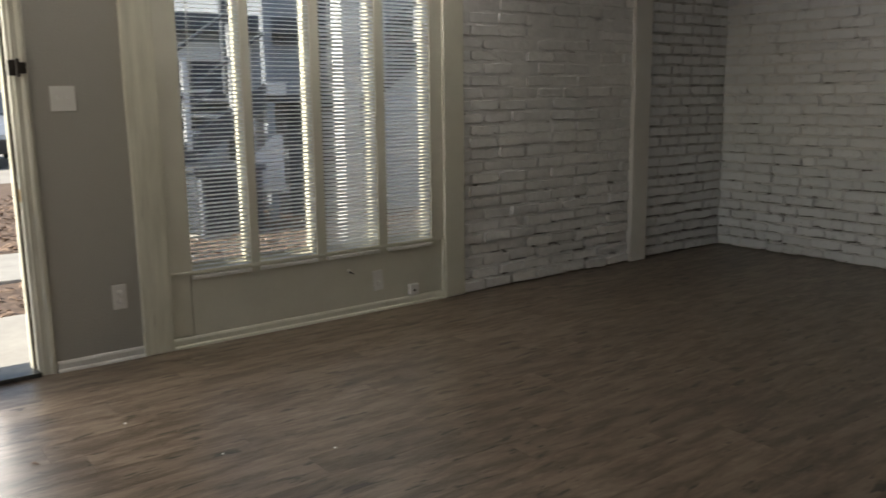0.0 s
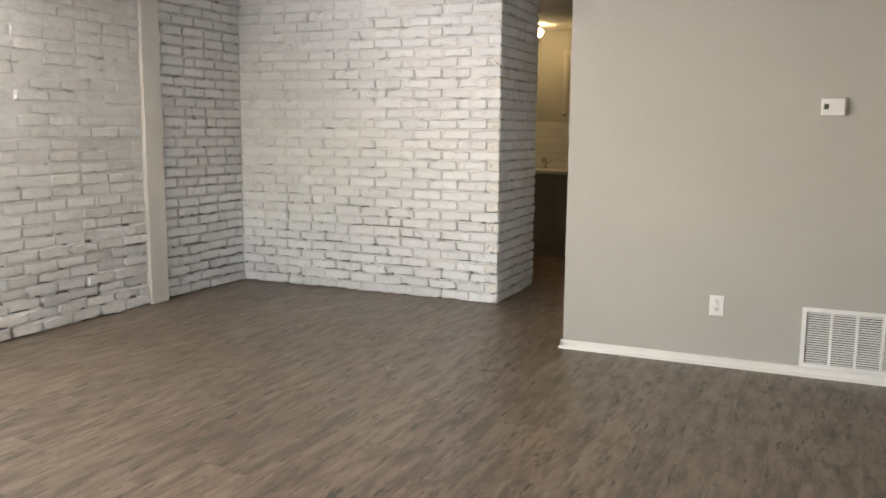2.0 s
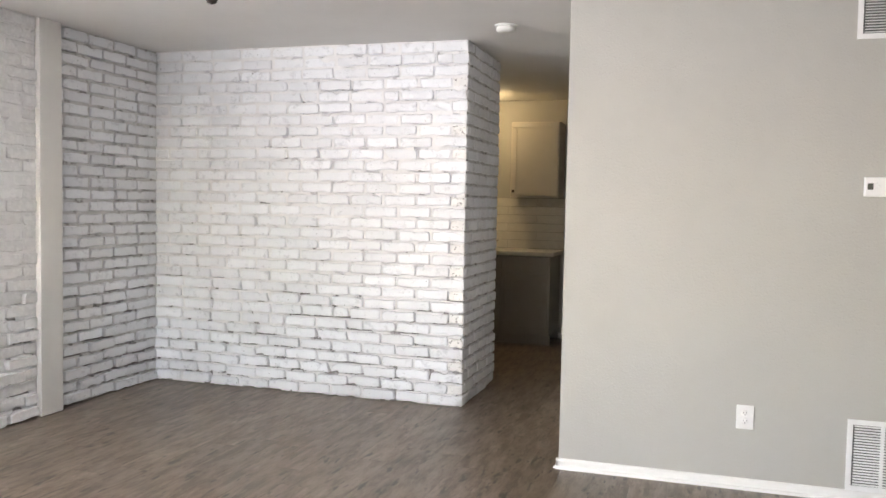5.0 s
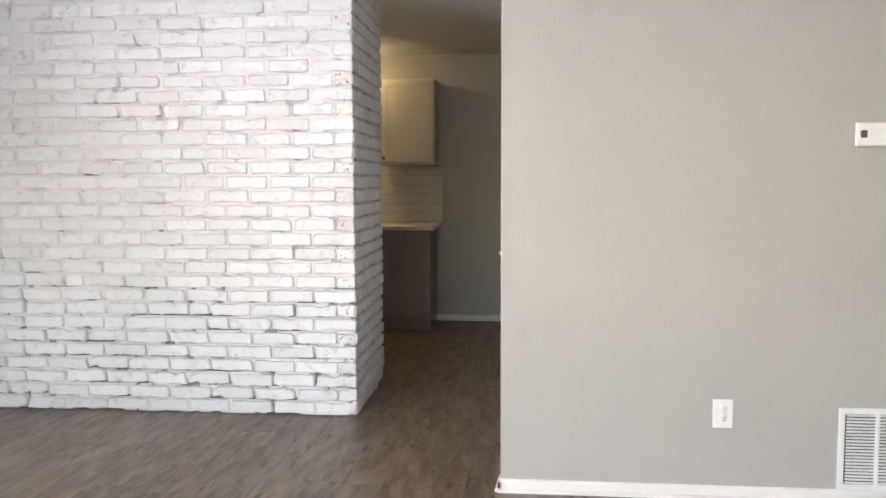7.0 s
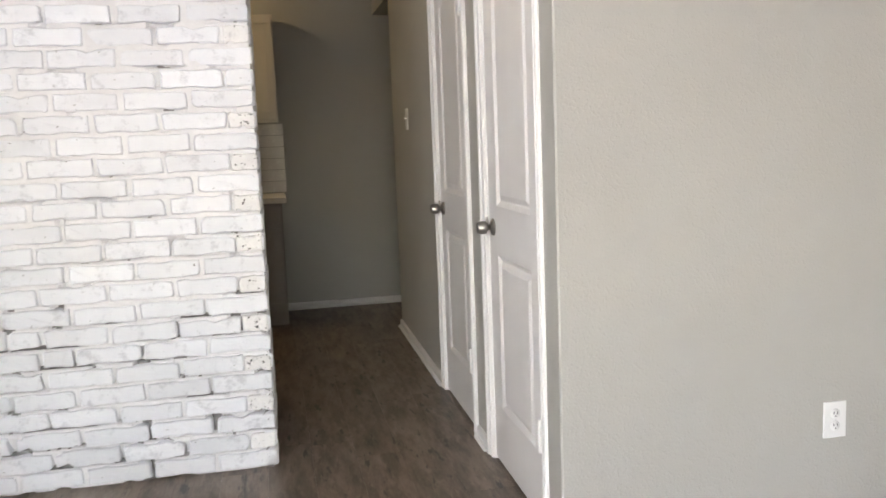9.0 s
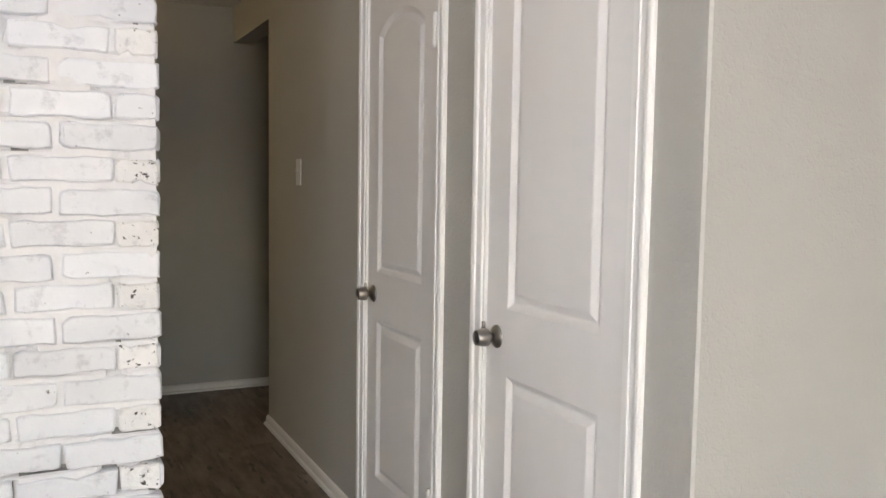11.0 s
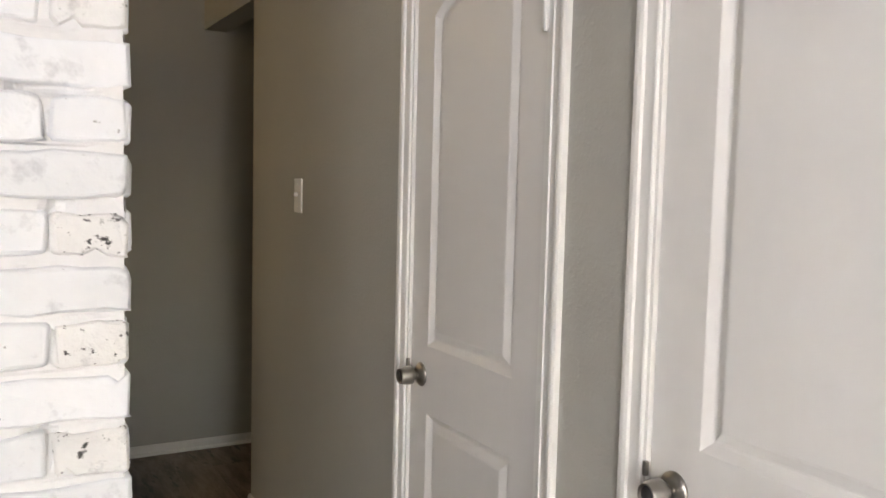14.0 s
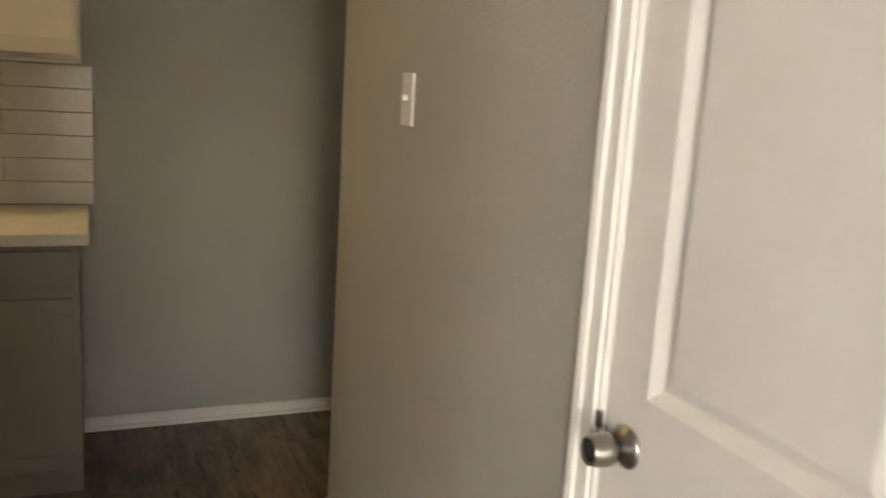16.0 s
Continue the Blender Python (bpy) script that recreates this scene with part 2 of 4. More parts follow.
def plain(name, spans, material, label, category="wall", bevel=0.0):
    return tagged(part(name, boxes(*spans, bevel=bevel), material), label, category, kind="structure")


def skew(ob):
    """The hall wall leans half a degree off the square of the rooms."""
    turn = Matrix.Translation((HX, GY, 0)) @ pose(0, 0, 0, 0, 0, -0.48) @ Matrix.Translation((-HX, -GY, 0))
    ob.matrix_world = turn @ ob.matrix_basis
    return ob


# ---- the rooms ----
H = 2.44
BX, BY, BEND = -2.457, 6.535, 7.43      # brick corner and the end of its return
LX = -4.856                             # painted brick on the window wall
PX = -4.81                              # faces of the posts
WX = -4.83                              # window frame and entry wall
GY = 5.495                              # grey wall
HX = -1.613                             # hall wall with the two doors
FY = 9.75                               # far wall

plain("ceiling", [((-5.0, -2.6, H), (2.6, FY + 0.15, H + 0.12))], CEILING, "flat white painted ceiling with a fine texture", "ceiling")
plain("wall_entry", [((-5.0, 1.205, 0), (WX, 1.63, H)), ((-5.0, -2.6, 0), (WX, 0.22, H)), ((-5.0, 0.22, 2.07), (WX, 1.205, H))], WALL, "grey painted wall beside the open entry door")
# The south opening is added out of view, to hold the extra lamp.
plain("wall_south", [((-5.0, -2.75, 0), (2.6, -2.6, 0.9)), ((-5.0, -2.75, 2.1), (2.6, -2.6, H)), ((-5.0, -2.75, 0.9), (-4.5, -2.6, 2.1)), ((-2.3, -2.75, 0.9), (2.6, -2.6, 2.1))], WALL, "plain grey painted wall with an added, unseen opening for light")
plain("wall_east", [((2.6, -2.75, 0), (2.75, GY, H))], WALL, "plain grey painted wall of the living room")
plain("wall_grey", [((-1.49, GY, 0), (2.75, GY + 0.12, H))], WALL, "grey painted wall with thermostat and vents")
hall_wall = plain("wall_hall", [((HX, 6.373, 0), (HX + 0.12, 6.685, H)), ((HX, 7.326, 0), (HX + 0.12, 8.85, H)),
                    ((HX, 5.716, 2.07), (HX + 0.12, 6.373, H)), ((HX, 6.685, 2.07), (HX + 0.12, 7.326, H)), ((HX, 8.85, 2.225), (HX + 0.12, FY, H))], WALL, "grey painted hall wall with two white doors")
plain("wall_closet", [((HX + 0.125, 6.5, 0), (-0.4, 6.6, H)), ((HX + 0.125, 7.6, 0), (-0.4, 7.7, H)), ((-0.4, GY + 0.12, 0), (-0.3, FY, H))], WALL, "plain grey wall closing the closets and side passage")
plain("wall_far", [((-5.0, FY, 0), (-0.3, FY + 0.15, H))], WALL, "grey painted wall at the end of the hall and kitchen")
plain("wall_kitchen", [((-5.0, BEND, 0), (-4.85, FY, H)), ((-4.85, BEND - 0.1, 0), (BX - 0.16, BEND, H))], WALL, "plain grey painted kitchen wall")
plain("threshold", [((-5.02, 0.22, 0), (-4.80, 1.13, 0.022))], DARK, "dark metal threshold of the entry door", "threshold", 0.004)

tagged(part("wall_corner", sweep([(0, 0, 0), (0, 0, H)], [(1, 0, 0)] * 2, [(-1.632, GY + 0.006), (-1.627, GY), (-1.49, GY), (-1.49, 5.716), (-1.6115, 5.716)], (0, 1, 0)), WALL), "rounded grey plaster corner at the hall", "wall", kind="structure")
baseboard("baseboard", (-1.644, GY, 0), (2.6, GY, 0), (0, -1, 0))
weld = bmesh.new()
weld.from_mesh(hall_wall.data)
bmesh.ops.remove_doubles(weld, verts=weld.verts, dist=0.0005)
weld.to_mesh(hall_wall.data)
weld.free()
skew(hall_wall)
skew(baseboard("baseboard", (HX, 7.395, 0), (HX, 8.86, 0), (-1, 0, 0)))
skew(baseboard("baseboard", (HX, 6.44, 0), (HX, 6.62, 0), (-1, 0, 0)))
baseboard("baseboard", (-1.630, GY - 0.013, 0), (-1.616, 5.655, 0), (-1, 0, 0))
baseboard("baseboard", (-2.345, FY, 0), (-0.4, FY, 0), (0, -1, 0))
baseboard("baseboard", (WX, 1.205, 0), (WX, 1.62, 0), (1, 0, 0))


# ---- window wall ----
def rough_post(name, y0, y1, x, material, label, wobble):
    bm = bmesh.new()
    box(bm, (WX - 0.02 if wobble else LX - 0.02, y0, 0), (x, y1, H), 0.006)
    bmesh.ops.bisect_plane(bm, geom=bm.verts[:] + bm.edges[:] + bm.faces[:], plane_co=(0, 0, 1), plane_no=(0, 0, 1))
    for k in range(1, 24):
        bmesh.ops.bisect_plane(bm, geom=bm.verts[:] + bm.edges[:] + bm.faces[:], plane_co=(0, 0, k * 0.1), plane_no=(0, 0, 1))
    for v in bm.verts:
        if 0.01 < v.co.z < H - 0.01:
            d = noise.noise_vector(Vector((v.co.x * 3, v.co.y * 7, v.co.z * 2.5)))
            v.co += Vector((d.x, d.y, 0)) * wobble
    return tagged(part(name, bm, material), label, "post", kind="structure")


rough_post("post", 1.62, 1.772, -4.80, ROUGHWOOD, "rough-sawn cream painted wooden post by the window", 0.004)
rough_post("post", 3.553, 3.71, PX, CREAM, "cream painted post between window and brick", 0.0015)
rough_post("post", 5.341, 5.527, PX, WHITE, "white painted post between two brick panels", 0.0015)

window = base("window_1", "tall four-pane window with cream frame and mini blinds", "window", (WX, 2.66, 0), kind="structure")
MULL = [(1.772, 1.899), (2.232, 2.284), (2.640, 2.700), (3.062, 3.124), (3.456, 3.553)]


def wpart(name, bm, material, label=""):
    bmesh.ops.translate(bm, verts=bm.verts, vec=(-WX, -2.66, 0))
    return part(name, bm, material, window, label)


for a, b in MULL:
    wpart("mullion", boxes(((WX - 0.125, a, 0.40), (WX, b, 2.30)), bevel=0.003), CREAM)
wpart("window_sill", boxes(((WX - 0.125, 1.772, 0.385), (WX + 0.006, 3.553, 0.402)), bevel=0.003), CREAM)
wpart("head_board", boxes(((WX - 0.125, 1.772, 2.30), (WX, 3.553, H)), bevel=0.002), CREAM)
wpart("lower_panel", boxes(((WX - 0.125, 1.772, 0), (WX - 0.018, 3.553, 0.385))), CREAM)
wpart("stile", boxes(((WX - 0.018, 1.772, 0.06), (WX - 0.002, 1.885, 0.385)), bevel=0.002), CREAM)
wpart("panel_board", boxes(((WX - 0.018, 1.889, 0.055), (WX - 0.006, 3.540, 0.383)), bevel=0.002), CREAM)
wpart("corner_bead", boxes(((WX - 0.018, 3.540, 0), (WX + 0.012, 3.553, 0.385)), bevel=0.003), CREAM)
wpart("base_strip", sweep([(WX - 0.006, 1.772, 0), (WX - 0.006, 3.545, 0)], [(1, 0, 0)] * 2, BASEBOARD, (0, 0, 1)), CREAM)
wpart("quarter_round", sweep([(WX + 0.008, 1.80, 0), (WX + 0.008, 3.545, 0)], [(1, 0, 0)] * 2, [(0, 0), (0.016, 0), (0.013, 0.011), (0, 0.016)], (0, 0, 1)), CREAM)
for (a0, a), (b, b1) in zip(MULL, MULL[1:]):
    pane = wpart("pane", boxes(((WX - 0.112, a, 0.41), (WX - 0.108, b, 2.29))), GLASS)
    pane.visible_shadow = False
    wpart("sash", boxes(((WX - 0.118, a, 0.402), (WX - 0.10, b, 0.43)), ((WX - 0.118, a, 2.27), (WX - 0.10, b, 2.30))), CREAM)


def mini_blind(y0, y1, tilt, wand):
    blind = base("mini_blind", "lowered white mini blind with narrow slats", "blind", (WX - 0.012, (y0 + y1) / 2, 0.36), group="blinds of the window")
    w = (y1 - y0) / 2
    me = bpy.data.meshes.new("slat")
    rows = [(-0.0125, -0.0012), (-0.005, 0.0008), (0.005, 0.0008), (0.0125, -0.0012)]
    me.from_pydata([(u, s * w, v) for s in (-1, 1) for u, v in rows], [], [(k, k + 1, k + 5, k + 4) for k in range(3)])
    me.materials.append(SLAT)
    for k in range(88):
        z = 0.045 + 0.0215 * k
        s = new("slat", me)
        s.parent = blind
        s.matrix_basis = pose(0, 0, z, random.uniform(-0.15, 0.15), tilt + random.uniform(-4, 4), 0)
    part("bottom_rail", boxes(((-0.004, -w - 0.004, -0.004), (0.022, w + 0.004, 0.018)), bevel=0.004), PLASTIC, blind, "white bottom rail")
    part("head_rail", boxes(((-0.014, -w, 1.93), (0.014, w, 1.96)), bevel=0.002), PLASTIC, blind)
    for y in (-w * 0.62, w * 0.62):
        part("ladder_cord", tube(bmesh.new(), (0.013, y, 0.02), (0.013, y, 1.93), 0.0008, 6), PLASTIC, blind)
    if wand:
        part("tilt_wand", tube(bmesh.new(), (0.02, -w * 0.72, 0.95), (0.016, -w * 0.72, 1.93), 0.003, 8), PLASTIC, blind)


for (y0, y1), tilt, wand in zip(((1.904, 2.227), (2.289, 2.635), (2.705, 3.057), (3.129, 3.451)), (13, 12, 34, 33), (1, 0, 1, 0)):
    mini_blind(y0, y1, tilt, wand)


# ---- entry door frame ----
CASING = [(0, 0), (0, 0.009), (0.003, 0.011), (0.007, 0.011), (0.009, 0.008), (0.030, 0.010), (0.033, 0.015), (0.040, 0.0175), (0.049, 0.0175), (0.054, 0.014), (0.055, 0.010), (0.055, 0)]


def casing(name, x, y0, y1, top, out, parent=None, material=WHITE):
    """Moulded trim round an opening in a wall at x whose face looks along out."""
    pts = [(x, y0, 0), (x, y0, top), (x, y1, top), (x, y1, 0)]
    ways = [(0, -1, 0), (0, -1, 1), (0, 1, 1), (0, 1, 0)]
    return part(name, sweep(pts, ways, CASING, (out, 0, 0)), material, parent)


entry = base("door_1", "open entry doorway with cream moulded casing", "door frame", (WX, 0.67, 0), kind="structure")
casing("casing", 0, 0.22 - 0.67, 1.142 - 0.67, 2.06, 1, entry, CREAM)
for y0, y1 in ((1.125, 1.205), (0.215, 0.235)):
    part("jamb", boxes(((-0.17, y0 - 0.67, 0.0), (-0.001, y1 - 0.67, 2.06)), bevel=0.002), CREAM, entry)
part("door_stop", boxes(((-0.10, 1.108 - 0.67, 0.022), (-0.055, 1.125 - 0.67, 2.05)), bevel=0.003), CREAM, entry)
part("weather_seal", boxes(((-0.055, 1.114 - 0.67, 0.022), (-0.044, 1.125 - 0.67, 2.05))), BRONZE, entry)
part("strike_plate", boxes(((-0.036, 1.121 - 0.67, 0.83), (-0.012, 1.126 - 0.67, 0.89)), bevel=0.001), BRASS, entry, "worn brass strike plate")
guard = part("door_guard", boxes(((0.015, 1.120 - 0.67, 1.40), (0.032, 1.150 - 0.67, 1.47)), ((0.018, 1.150 - 0.67, 1.395), (0.05, 1.165 - 0.67, 1.475)), ((0.018, 1.165 - 0.67, 1.41), (0.03, 1.195 - 0.67, 1.46)), bevel=0.003), BRONZE, entry, "dark bronze swing guard")


# ---- inner doors ----
def arched(y0, y1, z0, z1, rise):
    """Outline of a door panel, counter-clockwise, with an arched head when rise is given."""
    pts = [(y0, z0), (y1, z0), (y1, z1)]
    if rise:
        for k in range(1, 12):
            u = k / 12
            pts.append((y1 + (y0 - y1) * u, z1 + rise * math.sin(math.pi * u) ** 0.8))
    pts.append((y0, z1))
    return pts


def inset(pts, d):
    out = []
    n = len(pts)
    for k in range(n):
        a, b, c = Vector(pts[k - 1]), Vector(pts[k]), Vector(pts[(k + 1) % n])
        n1, n2 = (b - a).normalized(), (c - b).normalized()
        n1, n2 = Vector((-n1.y, n1.x)), Vector((-n2.y, n2.x))
        out.append(tuple(b + (n1 + n2) * d / max(1 + n1.dot(n2), 0.5)))
    return out


def door_leaf(w, h, hinge_stile, lock_stile):
    """Two-panel moulded leaf; the face looks along -x, the hinge side lies at y = 0."""
    bm = bmesh.new()
    t = 0.035

    def loop(pts, x):
        return [bm.verts.new((x, y, z)) for y, z in pts]

    outer = loop([(0, 0), (w, 0), (w, h), (0, h)], 0)
    edges = [bm.edges.new((outer[k - 1], outer[k])) for k in range(4)]
    for pts in (arched(hinge_stile, w - lock_stile, 1.010, 1.880, 0.07), arched(hinge_stile, w - lock_stile, 0.226, 0.826, 0)):
        rings = [loop(inset(pts, d), x) for d, x in ((0, 0), (0.003, 0.0015), (0.016, 0.0105), (0.020, 0.012), (0.024, 0.0115), (0.041, 0.003), (0.046, 0.002))]
        n = len(pts)
        for a, b in zip(rings, rings[1:]):
            for k in range(n):
                bm.faces.new((a[k], a[(k + 1) % n], b[(k + 1) % n], b[k]))
        bm.faces.new(rings[-1])
        edges += [bm.edges.get((rings[0][k - 1], rings[0][k])) for k in range(n)]
    bmesh.ops.triangle_fill(bm, edges=edges, use_beauty=True)
    back = loop([(0, 0), (w, 0), (w, h), (0, h)], t)
    for k in range(4):
        bm.faces.new((outer[k - 1], outer[k], back[k], back[k - 1]))
    bm.faces.new(back)
    bmesh.ops.recalc_face_normals(bm, faces=bm.faces)
    return bm


def inner_door(name, y0, y1, stiles, label):
    door = base(name, label, "door", (HX + 0.006, y0, 0), kind="structure")
    skew(door)
    w = y1 - y0
    part("leaf", door_leaf(w - 0.014, 2.045, *stiles), DOORPAINT, door).location = (0, 0.011, 0.012)
    casing("casing", -0.006, -0.022, w + 0.008, 2.066, -1, door)
    part("jamb", boxes(((-0.009, -0.0218, 0), (0.11, 0.0, 2.0655)), ((-0.009, w, 0), (0.11, w + 0.0078, 2.0655)), ((-0.009, 0.0, 2.060), (0.11, w, 2.0655))), WHITE, door)
    part("door_stop", boxes(((0.04, w - 0.012, 0), (0.06, w, 2.06))), WHITE, door)
    z, y = 0.938, w - 0.062
    knob = part("knob", lathe([(0.0, -0.0605), (0.0165, -0.0605), (0.018, -0.0655), (0.0205, -0.0655), (0.0215, -0.062), (0.0245, -0.050), (0.0255, -0.040), (0.0245, -0.031), (0.017, -0.026), (0.0115, -0.022), (0.0115, -0.006)], 32, "x"), STEEL, door, "satin nickel knob")
    knob.location = (0, y, z)
    part("rosette", lathe([(0.013, -0.014), (0.022, -0.011), (0.031, -0.005), (0.033, -0.002), (0.033, 0.001)], 32, "x"), STEEL, knob)
    # Disc with the end face's dark reflection put into its colour.
    part("knob_face", lathe([(0.0, -0.0612), (0.0160, -0.0612), (0.0165, -0.0603)], 32, "x"), DARK, knob, "recessed knob face coloured dark for its reflection")
    part("strike_lip", boxes(((-0.013, w - 0.004, z + 0.006), (-0.004, w + 0.006, z + 0.034)), bevel=0.003), STEEL, door, "bent metal strike plate lip")
    for hz in (0.262, 1.785):
        hinge = part("hinge", tube(tube(bmesh.new(), (-0.013, 0.004, hz), (-0.013, 0.004, hz + 0.098), 0.0075, 12), (-0.013, 0.004, hz - 0.006), (-0.013, 0.004, hz + 0.104), 0.005, 10), WHITE, door, "painted-over hinge")
        part("hinge_leaf", boxes(((-0.003, 0.002, hz), (0.001, 0.022, hz + 0.098))), WHITE, hinge)


inner_door("door_2", 5.738, 6.365, (0.085, 0.113), "closed white two-panel door with arched upper panel")
inner_door("door_3", 6.707, 7.318, (0.097, 0.094), "closed white two-panel closet door beside the hall")


# ---- fittings ----
def wall_plate(name, label, place, turn, toggles=0, outlets=0, width=0.07, height=0.115):
    """A plate whose face looks along -y before the turn."""
    plate = base(name, label, "outlet" if outlets else "switch", place)
    plate.rotation_euler = (0, 0, radians(turn))
    part("plate", boxes(((-width / 2, -0.006, -height / 2), (width / 2, 0, height / 2)), bevel=0.003), PLASTIC, plate)
    for k in range(outlets):
        z = 0.0195 * (1 if k else -1)
        face = part("receptacle", lathe([(0.0, -0.0085), (0.0155, -0.0085), (0.0168, -0.0065), (0.0168, -0.004)], 24, "y"), PLASTIC, plate)
        face.location = (0, 0, z)
        for x in (-0.0062, 0.0062):
            part("slot", boxes(((x - 0.001, -0.0092, -0.001), (x + 0.001, -0.0082, 0.0075))), DARK, face)
        part("ground_hole", boxes(((-0.002, -0.0092, -0.0095), (0.002, -0.0082, -0.0055)), bevel=0.0004), DARK, face)
    for k in range(toggles):
        x = (k - (toggles - 1) / 2) * 0.046
        part("toggle", boxes(((x - 0.005, -0.020, -0.002), (x + 0.005, -0.004, 0.011)), bevel=0.002), PLASTIC, plate)
    for z in ((-0.042, 0.042) if toggles else (0,)):
        screw = part("screw", lathe([(0.0, -0.0075), (0.003, -0.007), (0.003, -0.005)], 12, "y"), PLASTIC, plate)
        screw.location = (0, 0, z)
    return plate


wall_plate("power_outlet", "white duplex outlet low on the grey wall", (-0.727, GY, 0.355), 0, outlets=2, width=0.08, height=0.118)
wall_plate("power_outlet", "white duplex outlet beside the entry door", (WX, 1.52, 0.325), 90, outlets=2, height=0.125)
wall_plate("light_switch", "white double toggle switch beside the entry door", (WX, 1.342, 1.298), 90, toggles=2, width=0.112, height=0.115)
skew(wall_plate("light_switch", "white single toggle switch on the hall wall", (HX, 8.25, 1.40), -90, toggles=1, width=0.078, height=0.126))
wall_plate("power_outlet", "crooked white outlet plate below the window", (WX - 0.005, 3.045, 0.187), 90, outlets=1, width=0.075, height=0.125).rotation_euler = (0, radians(-4), radians(96))

plug = base("phone_jack", "small white surface-mounted jack box below the window", "jack box", (WX - 0.006, 3.30, 0.095))
part("body", boxes(((0, -0.034, -0.034), (0.030, 0.034, 0.034)), bevel=0.006), PLASTIC, plug)
part("port", boxes(((0.0295, -0.008, -0.012), (0.031, 0.008, 0.002))), DARK, plug)

thermo = base("thermostat", "white wall thermostat with a small grey display", "thermostat", (-0.191, GY, 1.480))
part("back_plate", boxes(((-0.058, -0.012, -0.046), (0.066, 0, 0.048)), bevel=0.003), CREAM, thermo)
body = part("body", boxes(((-0.062, -0.032, -0.045), (0.056, -0.010, 0.046)), bevel=0.006), PLASTIC, thermo)
part("display", boxes(((-0.048, -0.0335, -0.013), (-0.024, -0.031, 0.016))), LCD, body, "dark grey display")
for x, z in ((-0.012, 0.014), (-0.012, -0.006), (0.002, 0.004)):
    part("button", boxes(((x - 0.004, -0.0345, z - 0.003), (x + 0.004, -0.031, z + 0.003)), bevel=0.001), VENTPAINT, body)

cover = base("blank_cover", "round blank cover painted over in wall grey", "cover plate", (0.230, GY, 0.866))
part("disc", lathe([(0.0, -0.006), (0.060, -0.006), (0.069, -0.003), (0.070, 0.0)], 40, "y"), WALL, cover)


def wall_vent(name, label, place, turn, w, h, columns, rows, border=0.024):
    """A louvred grille whose face looks along -y before the turn; place is its lower left corner."""
    vent = base(name, label, "vent", place)
    vent.rotation_euler = (0, 0, radians(turn))
    part("frame", boxes(((0, -0.008, 0), (w, 0, border)), ((0, -0.008, h - border), (w, 0, h)), ((0, -0.0075, border), (border, 0, h - border)), ((w - border, -0.0075, border), (w, 0, h - border)), bevel=0.0015), VENTPAINT, vent)
    # No duct is cut; its shade is the colour of this flat sheet.
    part("backing", boxes(((border, -0.0012, border), (w - border, -0.0004, h - border))), VENTSHADE, vent, "flat dark sheet in place of the shaded duct behind the louvres")
    pitch = (w - 2 * border) / columns
    for k in range(1, columns):
        x = border + pitch * k
        part("divider", boxes(((x - 0.008, -0.0078, border), (x + 0.008, -0.001, h - border)), bevel=0.001), VENTPAINT, vent)
    me = bpy.data.meshes.new("louvre")
    bm = box(bmesh.new(), (-pitch / 2 + 0.007, -0.0045, -0.0006), (pitch / 2 - 0.007, 0.0045, 0.0006))
    bm.to_mesh(me)
    bm.free()
    me.materials.append(VENTPAINT)
    step = (h - 2 * border) / rows
    for i in range(columns):
        for j in range(rows):
            s = new("louvre", me)
            s.parent = vent
            s.matrix_basis = pose(border + pitch * (i + 0.5), -0.0042, border + step * (j + 0.5), 38, 0, 0)
    for x in (0.12 * w, 0.88 * w):
        for z in (border / 2, h - border / 2):
            part("screw", lathe([(0, -0.0095), (0.003, -0.009), (0.003, -0.007)], 10, "y"), VENTPAINT, vent).location = (x, 0, z)
    return vent


wall_vent("return_vent", "wide white louvred return air grille above the baseboard", (-0.272, GY, 0.052), 0, 0.682, 0.338, 5, 22)
wall_vent("supply_vent", "white louvred air grille high on the grey wall", (-0.308, GY, 2.158), 0, 0.464, 0.215, 3, 13)
skew(wall_vent("hall_vent", "white louvred air grille high on the hall wall", (HX, 8.31, 2.245), -90, 0.55, 0.17, 4, 9))

smoke = base("smoke_detector", "round white smoke detector on the ceiling", "smoke detector", (-2.125, 6.165, H))
part("mount", lathe([(0.0, 0.0), (0.068, 0.0), (0.066, -0.010), (0.0, -0.010)], 32), PLASTIC, smoke)
part("body", lathe([(0.0, -0.010), (0.056, -0.010), (0.058, -0.030), (0.050, -0.040), (0.0, -0.042)], 32), PLASTIC, smoke)


# ---- kitchen ----
def shaker(w, h, paint, unit, place, t=0.018, rail=0.05):
    """A framed flat-panel door in the x-z plane that looks along -y."""
    door = part("door", boxes(((rail, -t + 0.006, rail), (w - rail, 0, h - rail))), paint, unit)
    door.location = place
    for lo in (0, h - rail):
        part("rail", boxes(((0, -t, lo), (w, 0, lo + rail)), bevel=0.0015), paint, door)
    for lo in (0, w - rail):
        part("stile", boxes(((lo, -t, rail + 0.0004), (lo + rail, 0, h - rail - 0.0004)), bevel=0.0015), paint, door)
    return door


